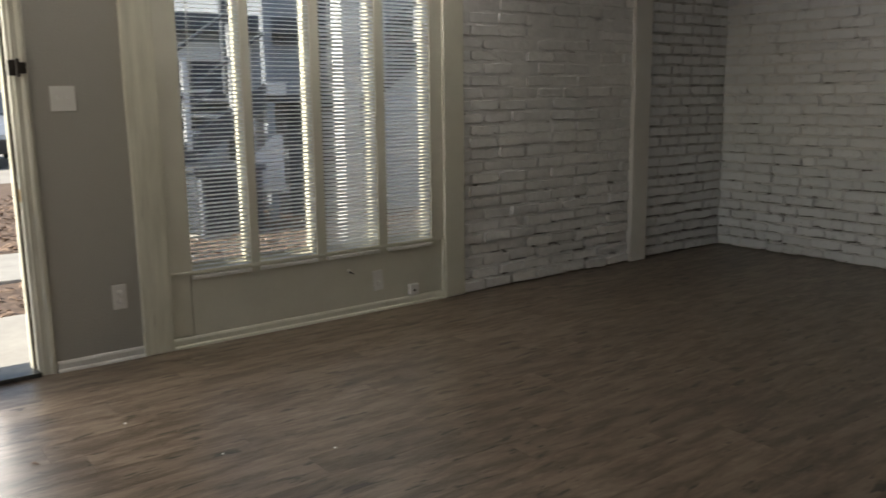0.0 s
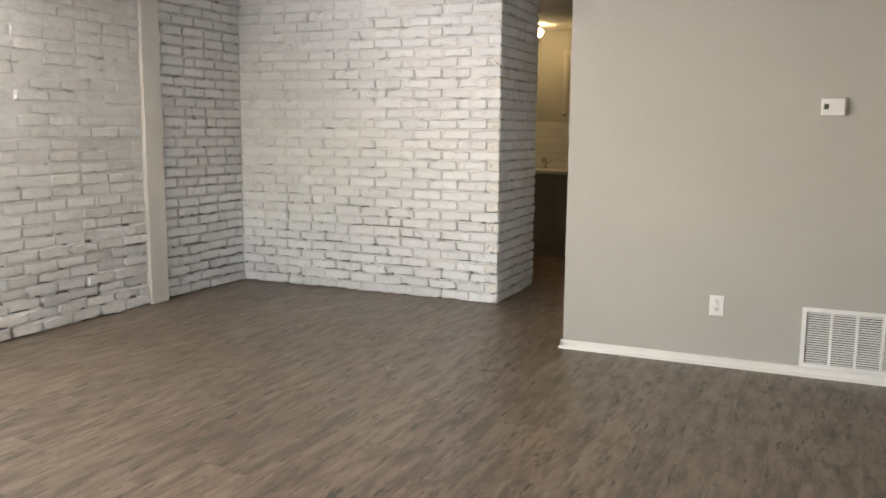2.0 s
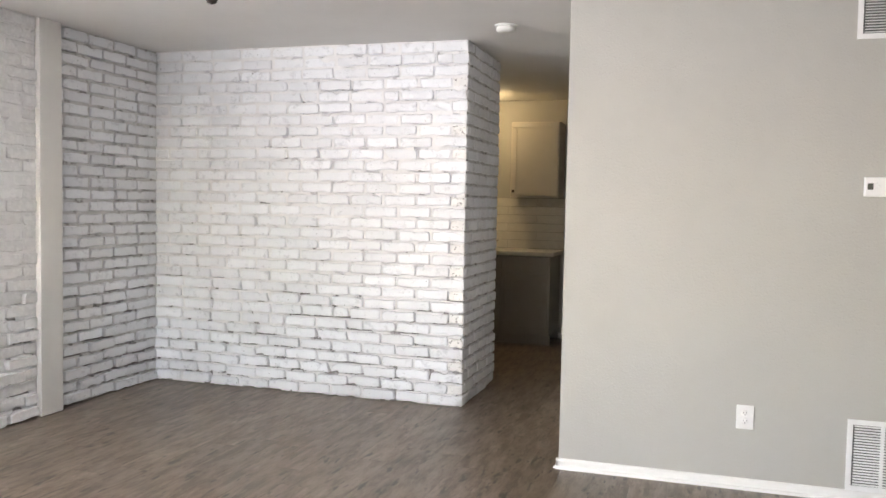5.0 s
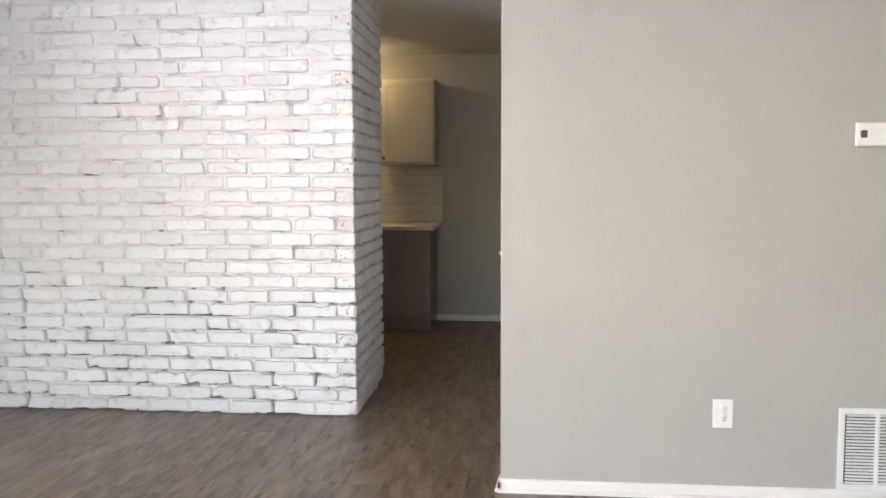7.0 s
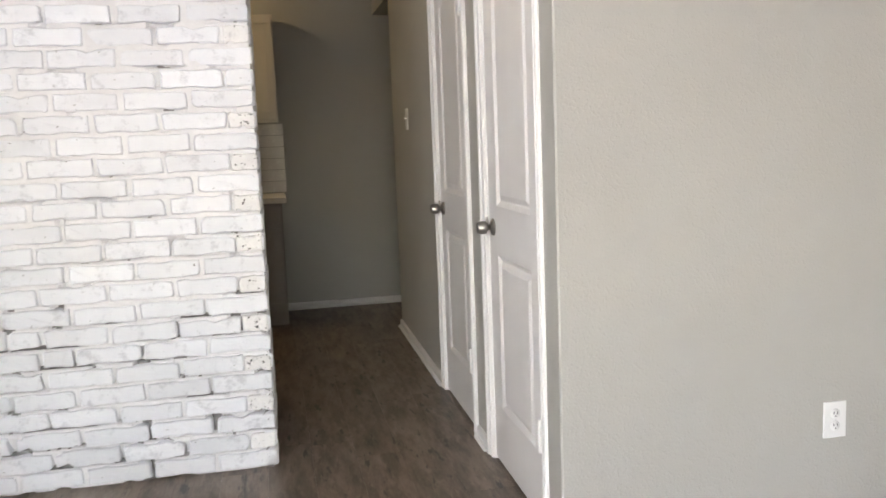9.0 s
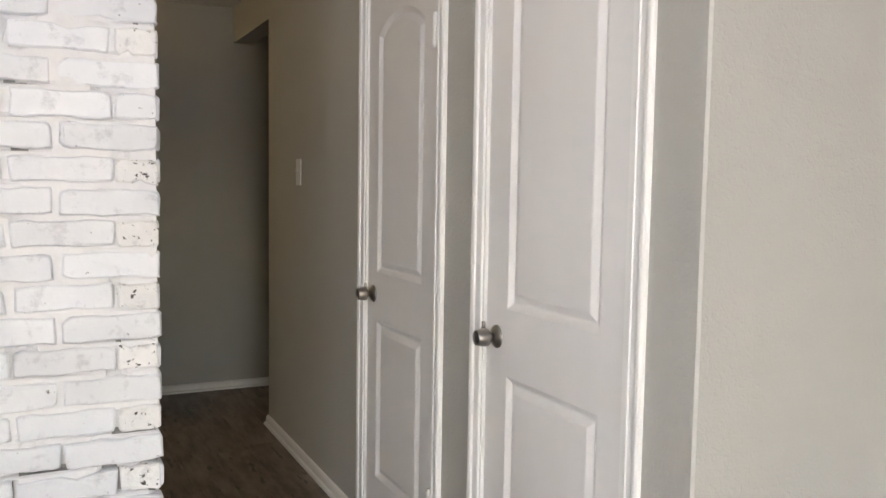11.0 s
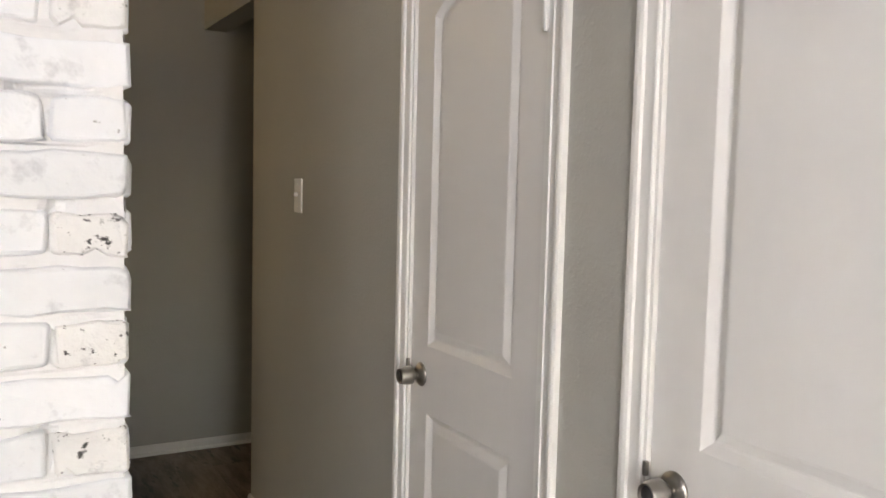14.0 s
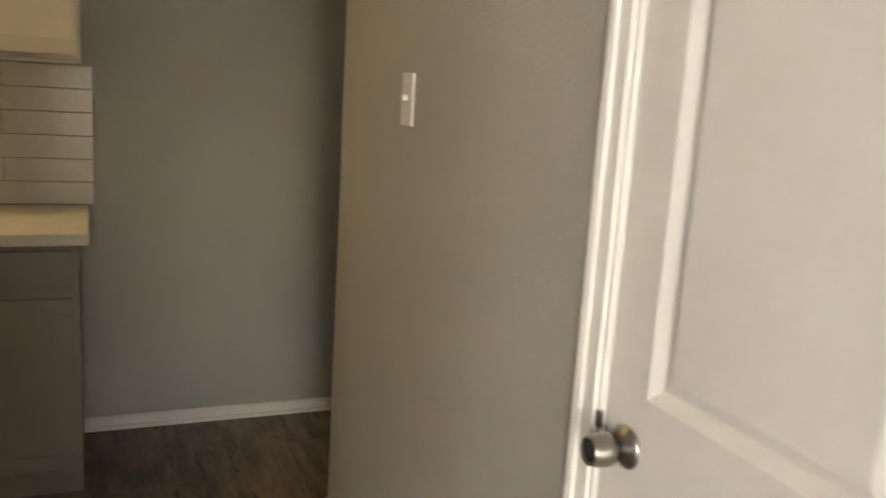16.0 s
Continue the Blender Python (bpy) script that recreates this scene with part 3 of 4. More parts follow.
CY = 9.165
for x0, x1 in ((-2.80, -2.345), (-3.70, -2.802), (-4.60, -3.702)):
    unit = base("base_cabinet", "taupe painted kitchen base cabinet with drawer and door", "cabinet", ((x0 + x1) / 2, CY, 0), group="kitchen base cabinets")
    w = (x1 - x0) / 2
    part("body", boxes(((-w, 0, 0.10), (w, FY - CY - 0.004, 0.872))), CABINET, unit)
    part("toe_kick", boxes(((-w, 0.06, 0), (w, 0.08, 0.10))), CABINET, unit)
    n = 1 if x1 - x0 < 0.6 else 2
    for k in range(n):
        fw = (2 * w - 0.03) / n
        fx = -w + 0.015 + fw * k
        part("drawer", boxes(((fx + 0.006, -0.018, 0.735), (fx + fw - 0.006, 0, 0.855)), bevel=0.004), CABINET, unit).location = (0, -0.001, 0)
        shaker(fw - 0.012, 0.58, CABINET, unit, (fx + 0.006, -0.001, 0.12))

tagged(part("worktop", boxes(((-4.62, CY - 0.032, 0.874), (-2.313, FY - 0.004, 0.914)), bevel=0.006), COUNTER), "pale laminate kitchen worktop on the base cabinets", "worktop")

upper = base("wall_cabinet", "cream painted single-door kitchen wall cabinet", "cabinet", (-2.815, 9.43, 1.45))
part("body", boxes(((0, 0, 0), (0.485, FY - 9.43 - 0.004, 0.74))), UPPERCAB, upper)
shaker(0.465, 0.715, UPPERCAB, upper, (0.010, -0.001, 0.014))
part("knob", lathe([(0.0, -0.024), (0.012, -0.022), (0.014, -0.016), (0.006, -0.010), (0.006, 0.0)], 16, "y"), BRONZE, upper).location = (0.035, -0.019, 0.05)
part("light_rail", boxes(((0, -0.012, -0.014), (0.485, 0.01, 0.0)), bevel=0.003), UPPERCAB, upper)

faucet = base("faucet", "curved steel kitchen faucet behind the sink", "faucet", (-3.04, 9.62, 0.914))
bm = bmesh.new()
pts = [(0, 0, 0), (0, 0, 0.07)] + [(0, -0.06 + 0.06 * math.cos(a), 0.07 + 0.05 * math.sin(a)) for a in [k * math.pi / 8 for k in range(1, 8)]] + [(0, -0.125, 0.06)]
for a, b in zip(pts, pts[1:]):
    tube(bm, a, b, 0.010, 10)
part("spout", bm, STEEL, faucet)
part("escutcheon", lathe([(0, 0), (0.028, 0), (0.024, 0.012), (0.0, 0.014)], 20), STEEL, faucet)
part("lever", tube(bmesh.new(), (0, 0, 0.05), (0.07, 0, 0.085), 0.006, 8), STEEL, faucet)

lamp = base("ceiling_lamp", "lit warm glass ceiling lamp in the kitchen", "ceiling lamp", (-3.11, 9.2, H))
part("canopy", lathe([(0, 0), (0.09, 0), (0.085, -0.02), (0, -0.025)], 28), BRONZE, lamp)
part("globe", lathe([(0.06, -0.024), (0.12, -0.05), (0.135, -0.085), (0.11, -0.125), (0.05, -0.145), (0, -0.148)], 28), LAMPGLASS, lamp, "glowing warm glass shade")

splash = tagged(part("backsplash", boxes(((-4.62, FY - 0.006, 0.914), (-2.293, FY - 0.001, 1.435))), GROUT), "white horizontal tile backsplash above the worktop", "backsplash", kind="structure")


# ---- pull chains of the fan ----
def pull_chain(x, y, z, bob, material, label):
    chain = base("pull_chain", label, "pull chain", (x, y, z))
    bm = bmesh.new()
    top = H - z
    n = int(top / 0.006)
    for k in range(n):
        bmesh.ops.create_icosphere(bm, subdivisions=1, radius=0.0026, matrix=Matrix.Translation((0, 0, 0.02 + k * (top - 0.02) / n)))
    part("bead_chain", bm, PLASTIC, chain)
    part("bob", lathe([(0.0, -bob), (bob * 0.7, -bob * 0.7), (bob, 0), (bob * 0.7, bob * 0.7), (0.003, bob * 1.1), (0.0, 0.02)], 20), material, chain)
    part("ceiling_cup", lathe([(0.0, top), (0.03, top), (0.024, top - 0.02), (0.0, top - 0.024)], 20), WHITE, chain)


pull_chain(-2.19, 2.70, 1.80, 0.010, STEEL, "white beaded pull chain with a small metal end")
pull_chain(-1.90, 2.68, 1.765, 0.0135, BRONZE, "white beaded pull chain with a dark round bob")


# ---- outside ----
plain("ground", [((-600, -600, -0.22), (600, 600, -0.16))], ASPHALT, "pale sunlit asphalt parking ground reaching far off", "ground")
plain("stoop", [((-6.2, -1.2, -0.16), (-5.0, 1.33, -0.01))], CONCRETE, "pale concrete stoop before the entry door", "stoop", 0.01)
plain("pavement", [((-9.0, -14, -0.16), (-7.75, 3.0, -0.09))], CONCRETE, "pale concrete walkway between mulch beds", "pavement", 0.01)
plain("mulch_bed", [((-7.75, -14, -0.16), (-5.0, 16, -0.12)), ((-16.5, -14, -0.16), (-9.0, 16, -0.12)), ((-9.0, 3.0, -0.16), (-7.75, 16, -0.12))], SOIL, "dark brown mulch bed along the walkway", "ground")
bm = bmesh.new()
for k in range(5200):
    x = random.uniform(-14.5, -5.1)
    y = random.uniform(0.5, 7.0)
    if (-9.05 < x < -7.7 and y < 3.05) or (x > -6.25 and y < 1.38):
        continue
    s = random.uniform(0.015, 0.05)
    m = Matrix.Translation((x, y, -0.112 + random.uniform(0, 0.02))) @ Euler((random.uniform(-0.6, 0.6), random.uniform(-0.6, 0.6), random.uniform(0, 6.3))).to_matrix().to_4x4()
    v = [bm.verts.new(m @ Vector(c)) for c in ((-s, -s * 0.4, 0), (s, -s * 0.3, 0.004), (s * 0.8, s * 0.45, 0), (-s * 0.9, s * 0.4, 0.005), (0, 0, 0.012))]
    for a, b in ((0, 1), (1, 2), (2, 3), (3, 0)):
        bm.faces.new((v[a], v[b], v[4]))
tagged(part("mulch_chips", bm, CHIP), "scattered brown mulch chips and dry leaves", "mulch", kind="stuff")

post = base("porch_post", "square white painted porch post outside the window", "post", (-6.38, 3.79, -0.16))
part("shaft", boxes(((-0.08, -0.075, 0.12), (0.08, 0.075, 2.9)), bevel=0.006), EXTWHITE, post)
part("foot", boxes(((-0.11, -0.10, 0), (0.11, 0.10, 0.12)), bevel=0.01), EXTWHITE, post)

stair = base("outdoor_staircase", "dark painted outdoor staircase with white balusters", "staircase", (-9.9, 3.0, -0.16))


def stair_flight(y0, z0, steps, x0, x1):
    for k in range(steps):
        part("tread", boxes(((x0, y0 + 0.26 * k, z0 + 0.18 * (k + 1) - 0.04), (x1, y0 + 0.26 * k + 0.29, z0 + 0.18 * (k + 1))), bevel=0.006), STAIRPAINT, stair)
    for x in (x0, x1):
        bm = sweep([(x, y0 - 0.1, z0), (x, y0 + 0.26 * steps, z0 + 0.18 * steps)], [(0, 0, 1)] * 2, [(-0.12, -0.02), (0.16, -0.02), (0.16, 0.02), (-0.12, 0.02)], (1, 0, 0))
        part("stringer", bm, STAIRPAINT, stair)
    for k in range(0, steps, 2):
        part("baluster", boxes(((x1 - 0.03, y0 + 0.26 * k + 0.12, z0 + 0.18 * (k + 1)), (x1 + 0.03, y0 + 0.26 * k + 0.18, z0 + 0.18 * (k + 1) + 0.95)), bevel=0.004), EXTWHITE, stair)
    for dz in (0.5, 0.98):
        part("hand_rail", tube(bmesh.new(), (x1, y0, z0 + 0.18 + dz), (x1, y0 + 0.26 * steps, z0 + 0.18 * (steps + 1) + dz), 0.024, 8), STAIRPAINT, stair)


stair_flight(-0.6, 0, 8, -0.6, 0.6)
part("landing", boxes(((-0.6, 1.5, 1.38), (0.6, 2.9, 1.48)), bevel=0.01), STAIRPAINT, stair)
for y in (1.55, 2.85):
    for x in (-0.55, 0.55):
        part("landing_post", boxes(((x - 0.05, y - 0.05, 0), (x + 0.05, y + 0.05, 3.0)), bevel=0.006), STAIRPAINT if x < 0 else SIDING, stair)
part("landing_sign", boxes(((0.60, 1.50, 1.46), (0.62, 1.74, 1.60)), bevel=0.003), EXTWHITE, stair)
part("side_panel", sweep([(0.62, 0, 0), (0.64, 0, 0)], [(0, 1, 0)] * 2, [(1.30, 0.40), (1.66, 0.40), (1.66, 1.02), (1.58, 1.05), (1.30, 0.80)], (0, 0, 1)), EXTWHITE, stair)
part("white_skirt", sweep([(0.50, 0, 0), (0.54, 0, 0)], [(0, 1, 0)] * 2, [(2.9, 0.0), (4.7, 0.0), (4.7, 2.6), (2.95, 1.36)], (0, 0, 1)), EXTWHITE, stair)
part("skirt_panel", boxes(((-0.62, 1.9, 0.0), (0.3, 2.9, 1.38))), STAIRPAINT, stair)
stair_flight(2.9, 1.44, 7, -0.6, 0.6)


def apartment_house(name, label, x, y0, y1, storeys, material, group=""):
    """A block whose front looks along +x."""
    house = base(name, label, "building", (x, (y0 + y1) / 2, -0.16), group)
    w = (y1 - y0) / 2
    part("wall", boxes(((-7, -w, 0), (0, w, 2.4 * storeys))), material, house)
    part("roof", boxes(((-7.4, -w - 0.4, 2.4 * storeys), (0.5, w + 0.4, 2.4 * storeys + 0.25)), bevel=0.03), STAIRPAINT, house)
    n = max(1, int(2 * w / 2.6))
    for s in range(storeys):
        for k in range(n):
            y = -w + (k + 0.5) * 2 * w / n
            win = part("window", boxes(((-0.05, y - 0.55, 2.4 * s + 0.9), (0.02, y + 0.55, 2.4 * s + 2.0))), DARKGLASS, house)
            part("window_frame", boxes(((0.0, y - 0.62, 2.4 * s + 0.83), (0.05, y - 0.55, 2.4 * s + 2.27)), ((0.0, y + 0.55, 2.4 * s + 0.83), (0.05, y + 0.62, 2.4 * s + 2.27)), ((0.0, y - 0.55, 2.4 * s + 0.83), (0.05, y + 0.55, 2.4 * s + 0.9)), ((0.0, y - 0.55, 2.4 * s + 2.0), (0.05, y + 0.55, 2.4 * s + 2.27)), ((0.0, y - 0.55, 2.4 * s + 1.52), (0.04, y + 0.55, 2.4 * s + 1.57))), EXTWHITE, win)
        if s:
            part("floor_band", boxes(((0, -w, 2.4 * s - 0.12), (0.06, w, 2.4 * s + 0.08))), STAIRPAINT, house)
    return house


apartment_house("apartment_building", "grey-blue sided apartment building behind the staircase", -13.2, 6.45, 16, 2, SIDING)
apartment_house("apartment_building", "low grey-blue sided wing beside the staircase", -13.2, 4.55, 6.44, 1, SIDING)
apartment_house("apartment_building", "tan brick apartment building across the parking ground", -41, -16, 24, 2, TANBRICK)

car = base("car", "blue-grey parked car seen from its front", "car", (-22.5, 3.55, -0.16))
bm = bmesh.new()
prof = [(-2.2, 0.35), (-2.25, 0.75), (-2.1, 1.0), (-1.5, 1.08), (-0.9, 1.62), (0.3, 1.66), (1.1, 1.08), (2.0, 0.92), (2.22, 0.72), (2.2, 0.35)]
rings = []
for s, k in ((-0.93, 0.96), (-0.85, 1.0), (0.85, 1.0), (0.93, 0.96)):
    rings.append([bm.verts.new((x, s * (0.82 if z > 1.3 else 1), 0.3 + (z - 0.3) * k)) for x, z in prof])
for a, b in zip(rings, rings[1:]):
    for k in range(len(prof)):
        bm.faces.new((a[k], a[(k + 1) % len(prof)], b[(k + 1) % len(prof)], b[k]))
bm.faces.new(rings[0]), bm.faces.new(rings[-1])
bmesh.ops.recalc_face_normals(bm, faces=bm.faces)
part("body", bm, CARPAINT, car)
part("windscreen", sweep([(0.42, 0, 1.60), (1.06, 0, 1.13)], [(0, 1, 0)] * 2, [(-0.66, 0.0), (0.66, 0.0), (0.66, 0.02), (-0.66, 0.02)], (0.6, 0, 0.8)), DARKGLASS, car)
part("bumper", boxes(((2.12, -0.9, 0.32), (2.30, 0.9, 0.62)), bevel=0.05), RUBBER, car)
part("number_plate", boxes(((2.30, 0.35, 0.42), (2.32, 0.75, 0.60)), bevel=0.004), EXTWHITE, car)
for s in (-1, 1):
    part("headlight", boxes(((2.02, s * 0.70 - 0.15, 0.70), (2.24, s * 0.70 + 0.15, 0.86)), bevel=0.03), EXTWHITE, car)
    for x in (-1.35, 1.4):
        wheel = part("wheel", lathe([(0.0, -0.1), (0.30, -0.1), (0.33, -0.07), (0.33, 0.07), (0.30, 0.1), (0.0, 0.1)], 24, "y"), RUBBER, car)
        wheel.location = (x, s * 0.84, 0.33)
        part("rim", lathe([(0.0, -0.106), (0.19, -0.104), (0.2, 0.104), (0.0, 0.106)], 18, "y"), STEEL, wheel)


# Made-up box with lid and pipe, placed for a dark area not identified.
dark_mass = base("dark_box", "dark blue-grey box for an unidentified dark area beside the staircase", "cabinet", (-9.0, 3.72, -0.12))
part("body", boxes(((-0.30, -0.30, 0.04), (0.28, 0.42, 0.66)), bevel=0.02), STAIRPAINT, dark_mass)
part("lid", boxes(((-0.33, -0.33, 0.66), (0.31, 0.45, 0.72)), bevel=0.015), STAIRPAINT, dark_mass)
part("plinth", boxes(((-0.33, -0.33, 0), (0.31, 0.45, 0.04))), CONCRETE, dark_mass)
part("pipe", tube(bmesh.new(), (0.31, -0.26, 0), (0.31, -0.26, 0.62), 0.03, 10), SIDING, dark_mass)

# ---- small things on the floor and panel ----
leaf = bmesh.new()
v = [leaf.verts.new(c) for c in ((-0.022, 0, 0.001), (-0.006, -0.009, 0.005), (0.014, -0.006, 0.003), (0.024, 0.002, 0.001), (0.010, 0.008, 0.004), (-0.010, 0.007, 0.006))]
leaf.faces.new(v)
bmesh.ops.solidify(leaf, geom=leaf.faces[:], thickness=0.0008)
tagged(part("dry_leaf", leaf, CHIP), "small curled dry leaf on the plank floor", "leaf").matrix_basis = pose(-3.782, 0.887, 0.001, 0, 0, 25)


def floor_crumb(x, y, size, seed):
    bm = bmesh.new()
    bmesh.ops.create_icosphere(bm, subdivisions=1, radius=size)
    rng = random.Random(seed)
    for q in bm.verts:
        q.co = Vector((q.co.x * rng.uniform(0.7, 1.5), q.co.y * rng.uniform(0.6, 1.1), q.co.z * 0.5))
    tagged(part("paint_crumb", bm, PLASTIC), "tiny white paint crumb on the plank floor", "crumb", "crumbs on the floor").location = (x, y, size * 0.5)


for k, (x, y, size) in enumerate(((-2.393, 4.606, 0.006), (-3.960, 1.260, 0.0070), (-3.431, 1.455, 0.0060), (-3.221, 1.806, 0.0060))):
    floor_crumb(x, y, size, k)
stub = base("cable_stub", "short dark cable end sticking out below the window", "cable", (WX - 0.006, 2.845, 0.268))
part("plate", lathe([(0.0, 0.004), (0.012, 0.004), (0.014, 0.0)], 16, "x"), CREAM, stub)
part("cable", tube(bmesh.new(), (0.0, 0, 0), (0.035, 0.012, -0.012), 0.004, 8), BRONZE, stub)


# ---- floor planks ----
floor = plain("floor", [((-5.0, -2.6, -0.16), (2.6, FY + 0.15, -0.006))], SUBFLOOR, "grey-brown wood-look vinyl plank floor", "floor")
PW, PL = 0.178, 1.22


def piece_mesh(name, bm, material):
    me = bpy.data.meshes.new(name)
    bm.to_mesh(me)
    bm.free()
    me.materials.append(material)
    return me


plank_mesh = piece_mesh("plank", box(bmesh.new(), (0, 0, -0.006), (PW - 0.0004, PL - 0.0004, 0), 0.0004, 1), FLOOR)
rest = bmesh.new()
col = 0
x = -4.99
while x < 2.6:
    y = -2.6 - random.uniform(0, PL)
    while y < FY:
        lo, hi = max(y, -2.6), min(y + PL, FY)
        wide = min(PW, 2.6 - x)
        if lo == y and hi == y + PL and x < 0.7 and y > 0.2 and wide == PW:
            p = new("plank", plank_mesh)
            p.parent = floor
            p.location = (x, y, 0)
        elif hi - lo > 0.02:
            box(rest, (x, lo, -0.006), (x + wide - 0.0004, hi - 0.0004, 0))
        y += PL
    x += PW
tagged(part("edge_planks", rest, FLOOR, floor), kind="stuff")


# ---- backsplash tiles ----
tile_mesh = piece_mesh("tile", box(bmesh.new(), (0, -0.008, 0), (0.604, 0, 0.0825), 0.0015, 1), TILE)
for r in range(6):
    z = 0.918 + 0.0862 * r
    x = -2.296 - 0.604
    if r % 2:
        part("tile", box(bmesh.new(), (-2.296 - 0.301, FY - 0.014, z), (-2.296, FY - 0.006, z + 0.0825), 0.0015, 1), TILE, splash)
        x -= 0.304
    while x > -4.6:
        p = new("tile", tile_mesh)
        p.parent = splash
        p.location = (x, FY - 0.006, z)
        x -= 0.607


# ---- painted brick ----
COURSE, JOINT = H / 31, 0.013


def rough_brick(length, height, depth, seed, chip):
    """A worn brick with its face along -y, centred on x and z, the face's mean plane at y = 0."""
    rng = random.Random(seed)
    outline = []
    c = [rng.choice((0.002, 0.003, 0.004, 0.006, 0.010, 0.020)) for _ in range(4)]
    hl, hh = length / 2, height / 2
    spans = [-0.72, -0.45, -0.15, 0.15, 0.45, 0.72]
    outline += [(-hl + c[0], -hh)] + [(hl * u, -hh) for u in spans] + [(hl - c[1], -hh)]
    outline += [(hl - c[1] * 0.3, -hh + c[1] * 0.3), (hl, -hh + c[1] * 0.9), (hl, hh - c[2] * 0.9), (hl - c[2] * 0.3, hh - c[2] * 0.3)]
    outline += [(hl - c[2], hh)] + [(-hl * u, hh) for u in spans] + [(-hl + c[3], hh)]
    outline += [(-hl + c[3] * 0.3, hh - c[3] * 0.3), (-hl, hh - c[3] * 0.9), (-hl, -hh + c[0] * 0.9), (-hl + c[0] * 0.3, -hh + c[0] * 0.3)]
    ph = [rng.uniform(0, 6.3) for _ in range(4)]
    pts = [(x + rng.uniform(-1, 1) * 0.0030, z + 0.0022 * math.sin(x * 40 + ph[0] + (2 if z > 0 else 0)) + 0.0010 * math.sin(x * 110 + ph[1]) + rng.uniform(-1, 1) * 0.0011) for x, z in outline]
    for _ in range(int(chip)):
        k = rng.randrange(len(pts))
        x, z = pts[k]
        pts[k] = (x * rng.uniform(0.90, 0.96), z * rng.uniform(0.62, 0.82))
    bm = bmesh.new()
    rings = []
    for grow, y in ((1.0, depth), (1.0, 0.0050), (0.0044, 0.0)):
        ring = []
        for x, z in pts:
            if grow == 1.0:
                ring.append(bm.verts.new((x, y, z)))
            else:
                ring.append(bm.verts.new((x - math.copysign(min(abs(x), grow * 1.2), x) * (abs(x) > length * 0.4), rng.uniform(-0.0012, 0.0012), z - math.copysign(grow, z))))
        rings.append(ring)
    n = len(pts)
    for a, b in zip(rings, rings[1:]):
        for k in range(n):
            bm.faces.new((a[k], a[(k + 1) % n], b[(k + 1) % n], b[k]))
    for f in bm.faces:
        f.smooth = True
    bm.faces.new(rings[-1])
    bmesh.ops.recalc_face_normals(bm, faces=bm.faces)
    return bm


FULL, HEAD = 0.229, 0.014


def brick_set(paint, first):
    """Whole bricks, half bricks and broken bricks of one paint."""
    return ([piece_mesh("brick", rough_brick(FULL, COURSE - JOINT, 0.045, first + k, k % 3 == 0), paint) for k in range(24)],
            [piece_mesh("brick", rough_brick(0.105, COURSE - JOINT, 0.045, first + 40 + k, k % 3 == 0), paint) for k in range(8)],
            [piece_mesh("brick", rough_brick(FULL, COURSE - JOINT, 0.045, first + 80 + k, 2 + k % 4), paint) for k in range(10)])


MATT_SET, GLOSS_SET = brick_set(BRICK, 0), brick_set(BRICK_GLOSS, 200)
pitted = [piece_mesh("brick", rough_brick(0.100, COURSE - JOINT, 0.045, 60 + k, True), BRICK_PITTED) for k in range(6)]


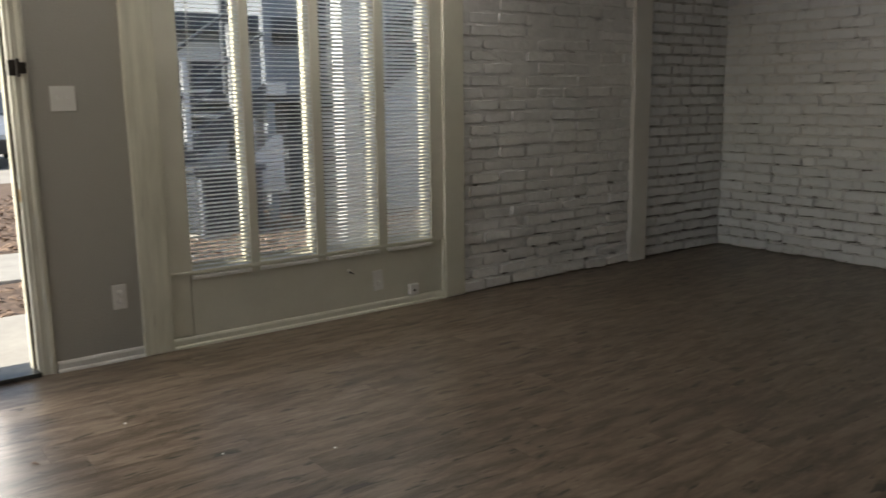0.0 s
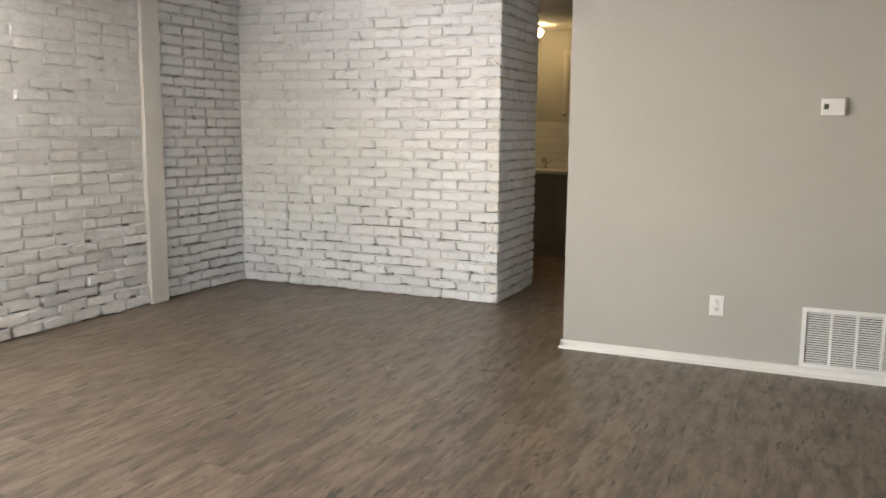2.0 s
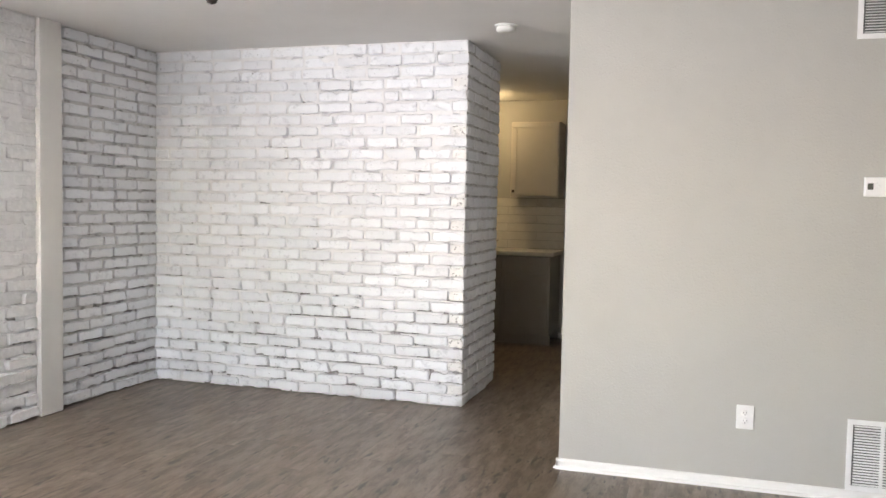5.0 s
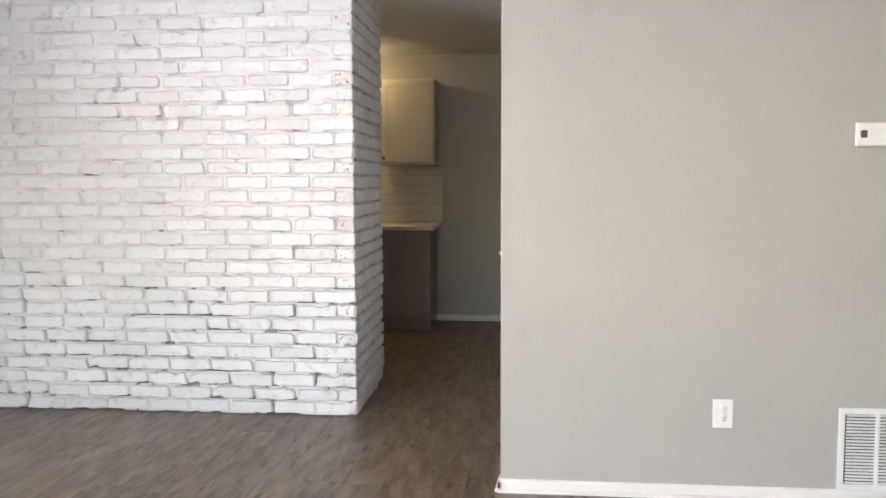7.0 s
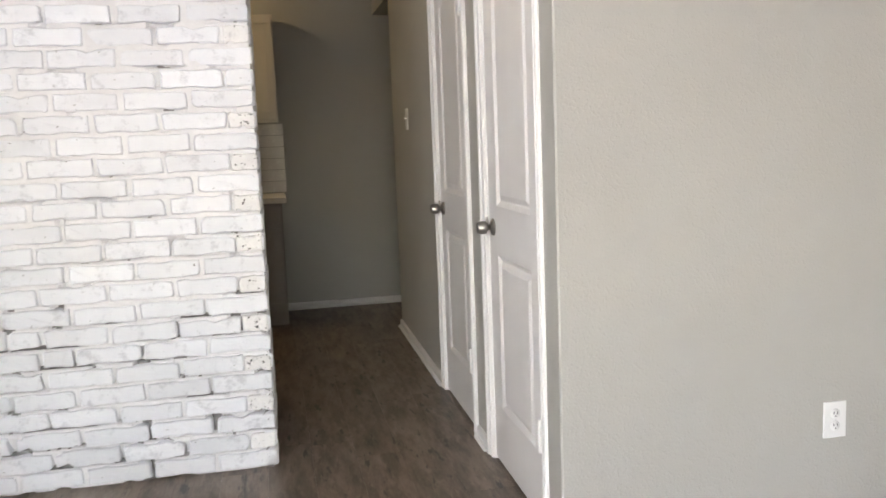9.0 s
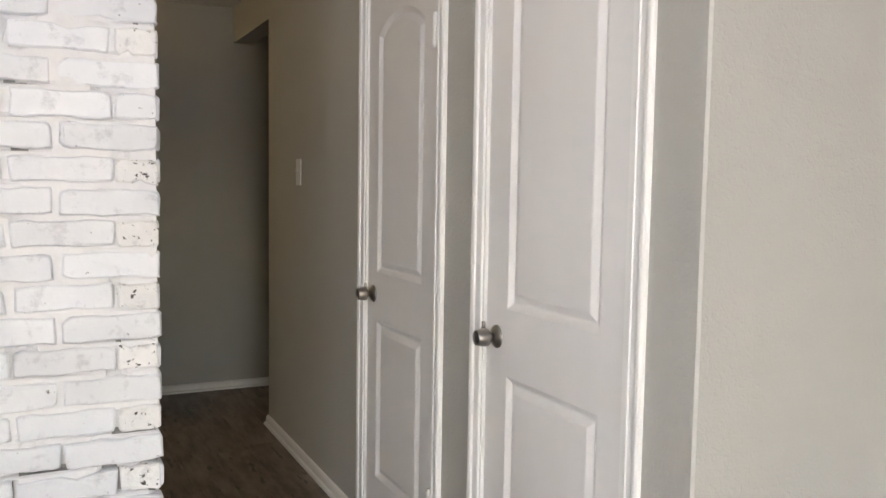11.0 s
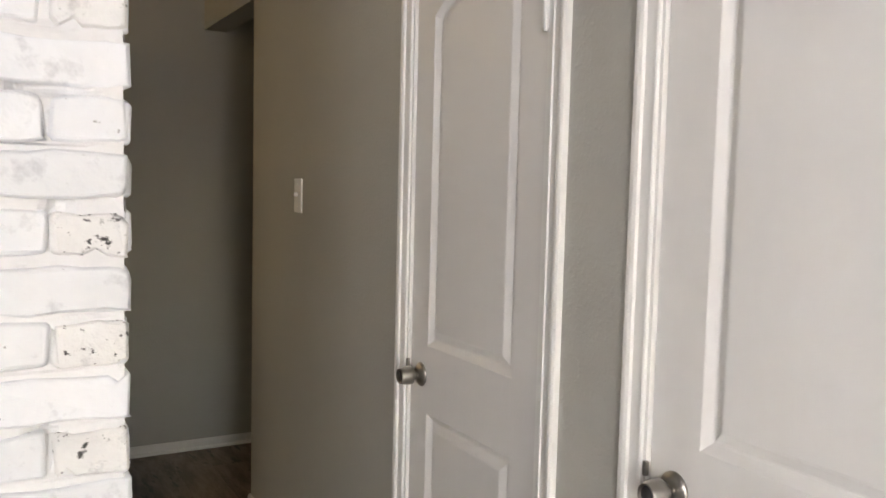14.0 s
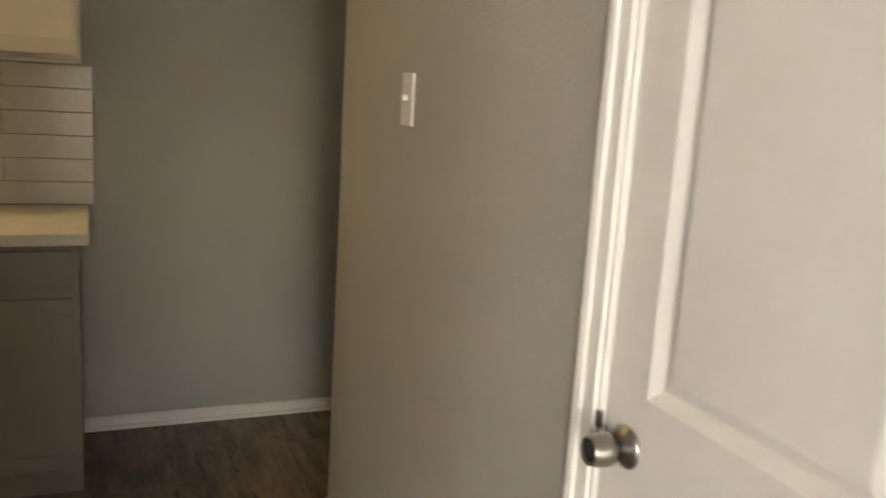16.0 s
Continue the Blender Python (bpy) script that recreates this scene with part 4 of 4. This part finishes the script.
def brick_wall(name, label, origin, turn, width, seed, pitted_end=False, gap=0.0, recess=0.0, depth_spread=0.003, joints=MORTAR, openness=0.0, lean=0.5, pieces=MATT_SET):
    """Running-bond painted brick. The face looks along -y before the turn; the mortar lies behind it."""
    rng = random.Random(seed)
    stretchers, headers, broken = pieces
    wall = base(name, label, "wall", origin, kind="structure")
    wall.rotation_euler = (0, 0, radians(turn))
    bm = bmesh.new()
    trim = 0.008 if pitted_end else 0.0
    nx = int(width / 0.0125)
    rows = [(0.0, 0)]
    for r in range(1, 31):
        z = COURSE * r
        rows += [(z - 0.013, 0), (z - 0.004, 0), (z + 0.0012, 0.3), (z + 0.0050, 1), (z + 0.014, 1)]
    rows.append((H, 0))

    # Marks bare mortar and joint faces under bricks whose shade is painted dark.
    worn = []

    def depth(x, z, deep):
        low = max(0.0, 1 - z / 1.15)
        base_gap = max(0.0, 1 - z / 1.45)
        soft = noise.noise(Vector((x * 9 + seed * 9, z * 11, 1.7)))
        rift = max(0.0, noise.noise(Vector((x * 5 + seed * 3, z * 26, 8.1))) - 0.17 + 0.47 * low + openness)
        pit = max(0.0, noise.noise(Vector((x * 13 + seed * 5, z * 13, 4.4))) - 0.42 + 0.26 * low + 0.4 * openness)
        fleck = noise.noise(Vector((x * 31, z * 7 + seed, 2.9)))
        worn.append(deep * (rift + 0.28 * fleck) > 0.265 + 0.155 * min(1, z) or (low > 0.35 and pit + 0.14 * fleck > 0.15))
        return 0.0043 + 0.0094 * base_gap + recess + 0.003 * soft + deep * (0.006 * base_gap + min(0.02, 0.042 * rift)) + min(0.03, 0.12 * pit)

    grid = [[bm.verts.new(((width - trim) * i / nx, depth(width * i / nx, z, deep), z)) for z, deep in rows] for i in range(nx + 1)]
    for i in range(nx):
        for j in range(len(rows) - 1):
            f = bm.faces.new((grid[i][j], grid[i + 1][j], grid[i + 1][j + 1], grid[i][j + 1]))
            f.material_index = int(worn[i * len(rows) + j + 1])
    mortar = part("mortar", bm, joints, wall)
    mortar.data.materials.append(BARE_SHADED)
    for r in range(31):
        z = COURSE * (r + 0.5)
        x = width
        if r % 2:
            first = pitted if pitted_end and rng.random() < 0.75 else headers
            x = width - 0.108
            put(wall, rng.choice(first), width - 0.053, z, rng, depth_spread, gap, lean)
        while x > 0.02:
            room = x
            if room >= FULL:
                if rng.random() < 0.05 and room > FULL + 0.12:
                    put(wall, rng.choice(headers), x - 0.053, z, rng, depth_spread, gap, lean)
                    x -= 0.105 + HEAD
                    continue
                put(wall, rng.choice(broken if rng.random() < 0.06 + 0.5 * max(0.0, 1 - z / 0.5) else stretchers), x - FULL / 2, z, rng, depth_spread, gap, lean)
                x -= FULL + HEAD
            else:
                if room > 0.04:
                    put(wall, rng.choice(headers), room / 2, z, rng, depth_spread, gap, lean, room / 0.107)
                x = 0
    return wall


def put(wall, me, x, z, rng, spread, gap, lean, stretch=1.0):
    b = new("brick", me)
    b.parent = wall
    low = max(0.0, 1 - z / 0.9)
    wob = 1 + 1.2 * low
    b.matrix_basis = pose(x, rng.uniform(-spread, spread) * wob, z + rng.uniform(-0.0026, 0.0026) * wob, rng.uniform(-0.8, 0.8), rng.uniform(-0.5, 0.5) * wob, rng.uniform(-lean, lean)) @ Matrix.Diagonal((stretch * rng.uniform(0.965, 1.03), 1, rng.uniform(0.93, 1.0) - (gap + 0.055 * low) * (0.25 + 0.55 * rng.random()), 1))


plain("brick_core", [((-5.0, BY + 0.055, 0), (BX - 0.055, BY + 0.10, H)), ((BX - 0.12, BY + 0.10, 0), (BX - 0.055, BEND, H)), ((-5.0, 3.71, 0), (LX - 0.036, 5.341, H)), ((-5.0, 5.341, 0), (LX - 0.055, BEND, H))], MORTAR, "painted masonry behind the brick face")
brick_wall("wall_brick_far", "white painted brick wall with worn grey joints", (LX - 0.02, BY, 0), 0, BX - LX + 0.02, 3, pitted_end=True)
brick_wall("wall_brick_return", "white painted brick return beside the hall", (BX, BY + 0.004, 0), 90, BEND - BY - 0.004, 5, gap=0.06, recess=0.002, joints=MORTAR_OPEN, openness=0.1)
brick_wall("wall_brick_window", "glossy white painted brick panel between two posts", (LX + 0.019, 3.71, 0), 90, 5.341 - 3.71, 7, recess=0.0025, depth_spread=0.0080, openness=-0.22, lean=2.0, pieces=GLOSS_SET)
brick_wall("wall_brick_corner", "white painted brick panel with open dark joints", (LX, 5.527, 0), 90, BY - 5.527 + 0.012, 8, gap=0.08, recess=0.003, depth_spread=0.006, joints=MORTAR_OPEN, openness=0.12)
